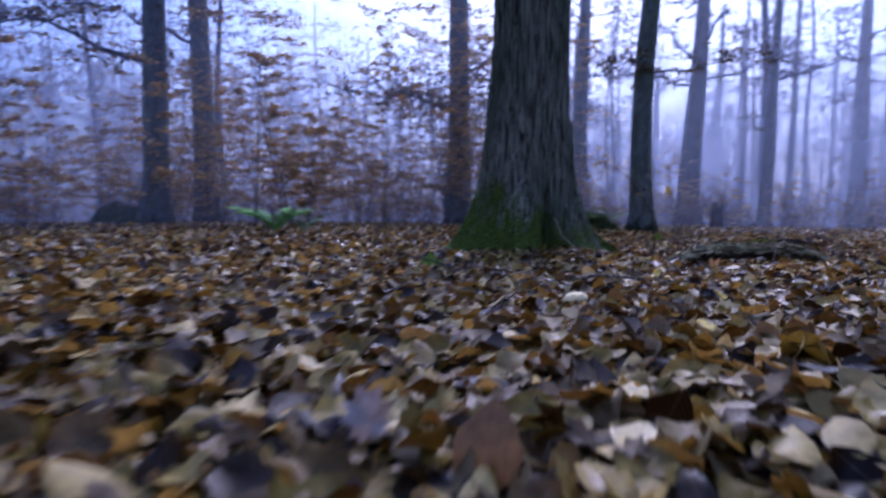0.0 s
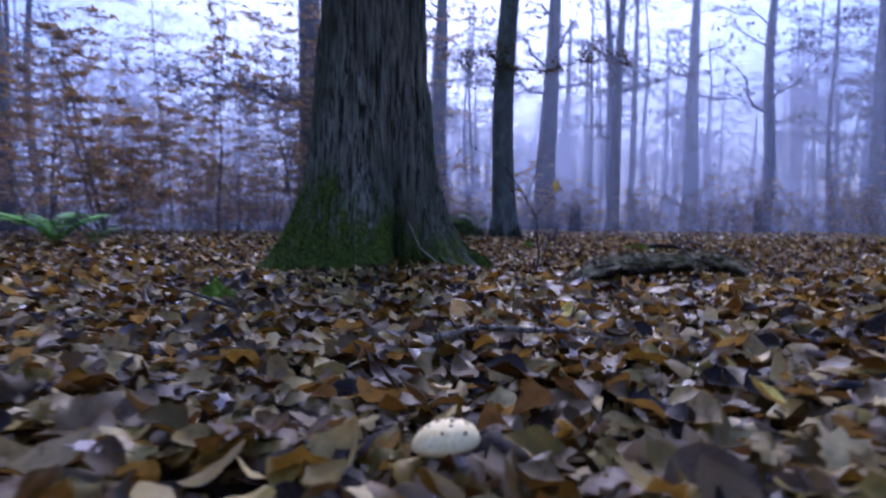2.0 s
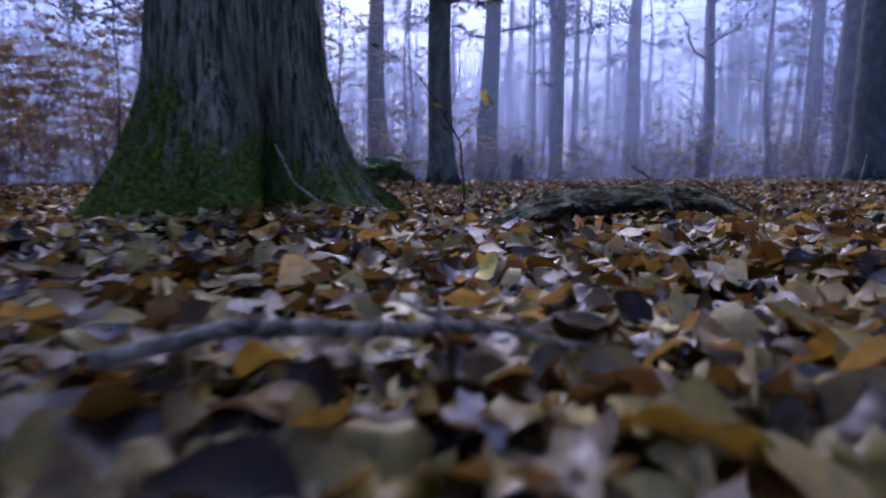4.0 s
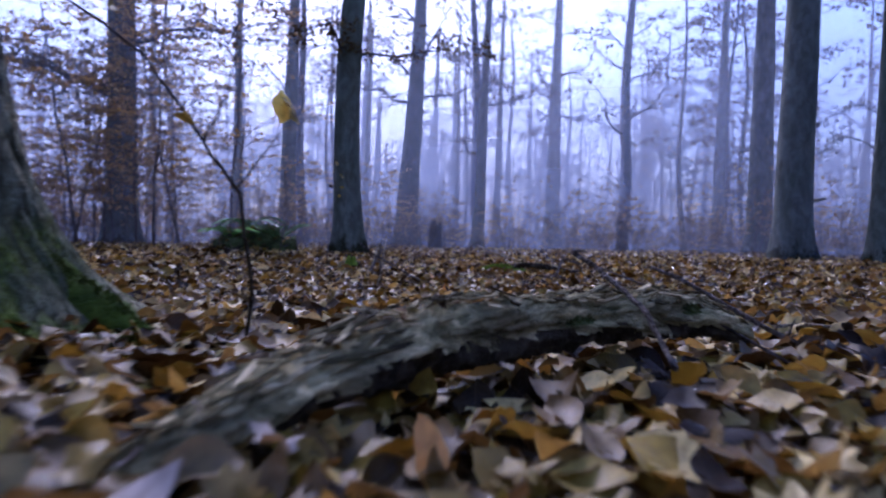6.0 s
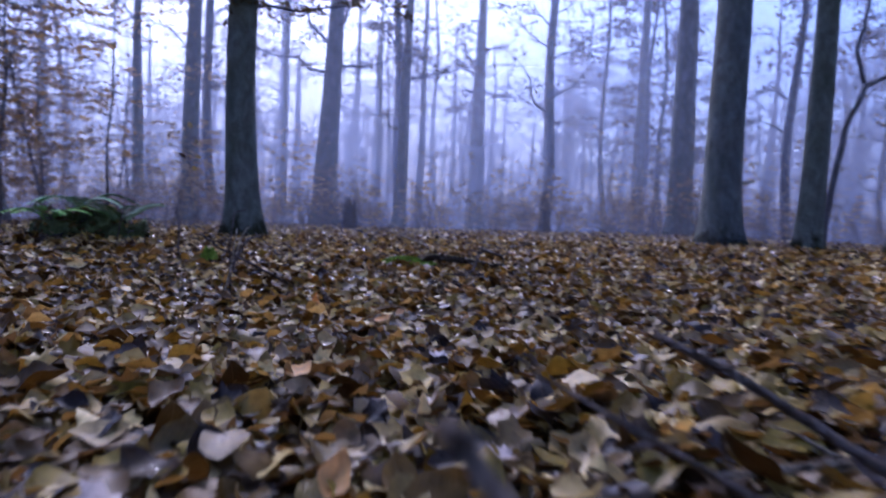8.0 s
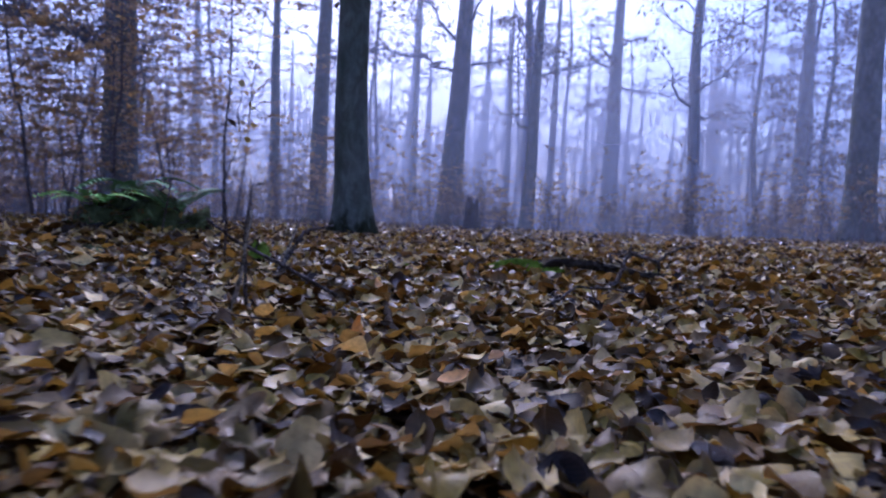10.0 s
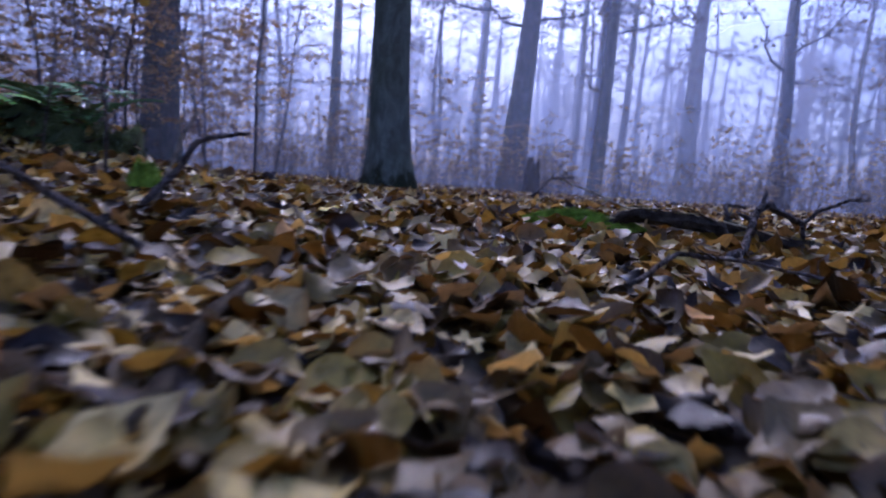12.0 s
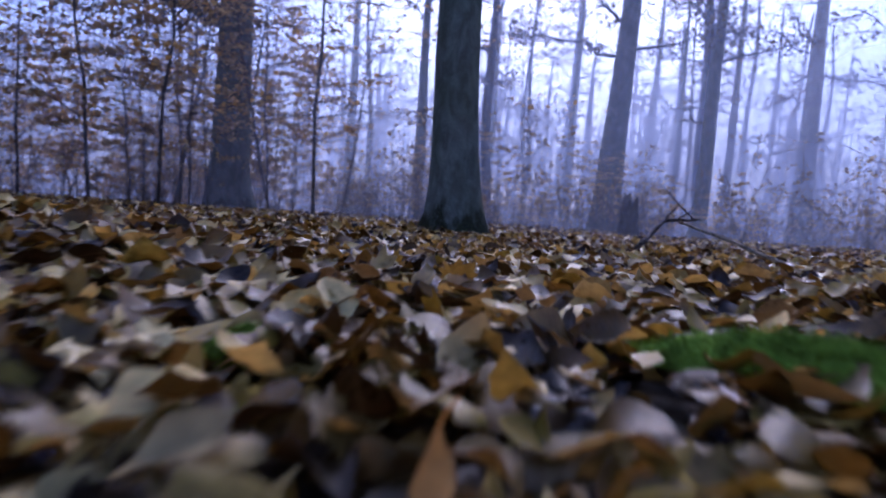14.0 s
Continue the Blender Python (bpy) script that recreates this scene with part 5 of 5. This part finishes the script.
    fallen_leaf(x, y, up, size, mat, int(x * 1000 + y * 77), tilt, yaw, lobed, label)


# ---- leaf litter ----
PATH = [(0.0, -0.4), (0.0, 0.0), (0.25, 1.2), (0.8, 2.2), (1.45, 3.25), (2.05, 4.1), (2.8, 5.3), (3.2, 6.2), (3.5, 7.1), (3.7, 8.2)]


def path_distance(p):
    best = np.full(len(p), 1e9)
    for (ax, ay), (bx, by) in zip(PATH[:-1], PATH[1:]):
        a, d = np.array((ax, ay)), np.array((bx - ax, by - ay))
        s = np.clip(((p - a) @ d) / (d @ d), 0, 1)
        best = np.minimum(best, np.hypot(*(p - a - s[:, None] * d).T))
    return best


def far_leaf(rng):
    h = rng.uniform(-0.12, 0.22)
    v = [(0, -0.5, 0), (-0.32, 0.02, h), (0, 0.5, 0), (0.32, -0.02, h * rng.uniform(0.3, 1.4)), (0, 0, 0)]
    return v, [(0, 4, 1), (1, 4, 2), (2, 4, 3), (3, 4, 0)], [(0.5, 0), (0.2, 0.5), (0.5, 1), (0.8, 0.5), (0.5, 0.5)]


def scatter(name, kind, count, area, keep, size, tilt, lift, seed, material, parent=None, label=""):
    """Strews leaves of one kind over an area as one mesh."""
    rng, nr = random.Random(seed), np.random.default_rng(seed)
    made = [kind(rng) for _ in range(24)]
    tv = np.array([m[0] for m in made], float)
    tf, tuv = np.array(made[0][1]), np.array([m[2] for m in made], float)
    p = np.stack([nr.uniform(area[0], area[1], count), nr.uniform(area[2], area[3], count)], 1)
    p = p[keep(p, nr)]
    n = len(p)
    pick = nr.integers(0, len(made), n)
    sc = nr.uniform(size[0], size[1], n)
    yaw, ax, ay = nr.uniform(0, 2 * np.pi, n), nr.normal(0, tilt, n), nr.normal(0, tilt, n)
    flip = np.where(nr.random(n) < 0.45, -1.0, 1.0)
    v = tv[pick] * sc[:, None, None]
    v[:, :, 2] *= flip[:, None]
    ca, sa = np.cos(ax)[:, None], np.sin(ax)[:, None]
    v = np.stack([v[..., 0], v[..., 1] * ca - v[..., 2] * sa, v[..., 1] * sa + v[..., 2] * ca], -1)
    cb, sb = np.cos(ay)[:, None], np.sin(ay)[:, None]
    v = np.stack([v[..., 0] * cb + v[..., 2] * sb, v[..., 1], -v[..., 0] * sb + v[..., 2] * cb], -1)
    cy, sy = np.cos(yaw)[:, None], np.sin(yaw)[:, None]
    v = np.stack([v[..., 0] * cy - v[..., 1] * sy, v[..., 0] * sy + v[..., 1] * cy, v[..., 2]], -1)
    v[..., 0] += p[:, :1]
    v[..., 1] += p[:, 1:]
    v[..., 2] += (gz(p[:, 0], p[:, 1]) + nr.uniform(lift[0], lift[1], n))[:, None]
    k = tv.shape[1]
    faces = (tf[None] + (np.arange(n) * k)[:, None, None]).reshape(-1, tf.shape[1])
    return link_mesh(name, v.reshape(-1, 3), faces, material, parent, label, tuv[pick].reshape(-1, 2))


def ring(lo, hi, share=1.0):
    """Keeps the points whose distance from the path lies between lo and hi, off the old tree's foot."""
    def keep(p, nr):
        d = path_distance(p)
        return (d >= lo) & (d < hi) & (np.hypot(p[:, 0] - 0.59, p[:, 1] - 4.6) > 0.43) & (np.hypot(p[:, 0] - 0.39, p[:, 1] - 1.84) > 0.05) & (nr.random(len(p)) < share)
    return keep


def build_litter():
    near = scatter("leaf_litter", lambda r: oval_leaf(r, 10), 100000, (-2.2, 6.0, -2.4, 10.4), ring(0, 0.85), (0.046, 0.098), 0.38, (-0.008, 0.055), 1, M_LITTER)
    tagged(near, "deep litter of damp brown and tan fallen leaves", "leaf litter", kind="stuff")
    scatter("leaves", oval_leaf, 100000, (-2.2, 6.0, -2.4, 10.4), ring(0.85, 2.0), (0.046, 0.098), 0.38, (-0.008, 0.055), 6, M_LITTER, near)["kind"] = "stuff"
    scatter("lobed_leaves", lobed_leaf, 25000, (-2.2, 6.0, -2.4, 10.4), ring(0, 2.0), (0.05, 0.115), 0.34, (0.005, 0.056), 2, M_LITTER, near, "lobed fallen leaves")["kind"] = "stuff"
    scatter("leaves", oval_leaf, 90000, (-4.7, 8.4, -5, 12.9), ring(2.0, 4.5), (0.05, 0.098), 0.42, (0.0, 0.05), 3, M_LITTER, near)["kind"] = "stuff"
    scatter("distant_leaves", far_leaf, 150000, (-10.7, 14.4, -11, 18.9), ring(4.5, 10.5), (0.07, 0.13), 0.45, (0.0, 0.06), 4, M_LITTER, near)["kind"] = "stuff"
    scatter("distant_leaves", far_leaf, 120000, (-24, 28, -10, 36), ring(10.5, 26), (0.10, 0.20), 0.5, (0.0, 0.08), 5, M_LITTER, near)["kind"] = "stuff"
    return near


litter = build_litter()


def loose_leaves():
    """The leaves nearest to the path, one by one."""
    rng = random.Random(77)
    kinds = []
    for k in range(14):
        v, f, uv = lobed_leaf(rng) if k % 4 == 3 else oval_leaf(rng, 7)
        ob = link_mesh("leaf", v, f, M_LEAF, litter, "", uv)
        kinds.append(ob)
    for n in range(300):
        s = rng.random() * (len(PATH) - 2) + 0.6
        i = min(int(s), len(PATH) - 2)
        x = PATH[i][0] + (PATH[i + 1][0] - PATH[i][0]) * (s - i) + rng.gauss(0, 0.32)
        y = PATH[i][1] + (PATH[i + 1][1] - PATH[i][1]) * (s - i) + rng.gauss(0, 0.25)
        ob = kinds[n] if n < len(kinds) else new("leaf", kinds[n % len(kinds)].data)
        ob.parent = litter
        ob.matrix_basis = pose(x, y, float(gz(x, y)) + rng.uniform(0.03, 0.052), rng.gauss(0, 17), rng.gauss(0, 17), rng.uniform(0, 360)) @ Matrix.Scale(rng.uniform(0.05, 0.092), 4)


loose_leaves()
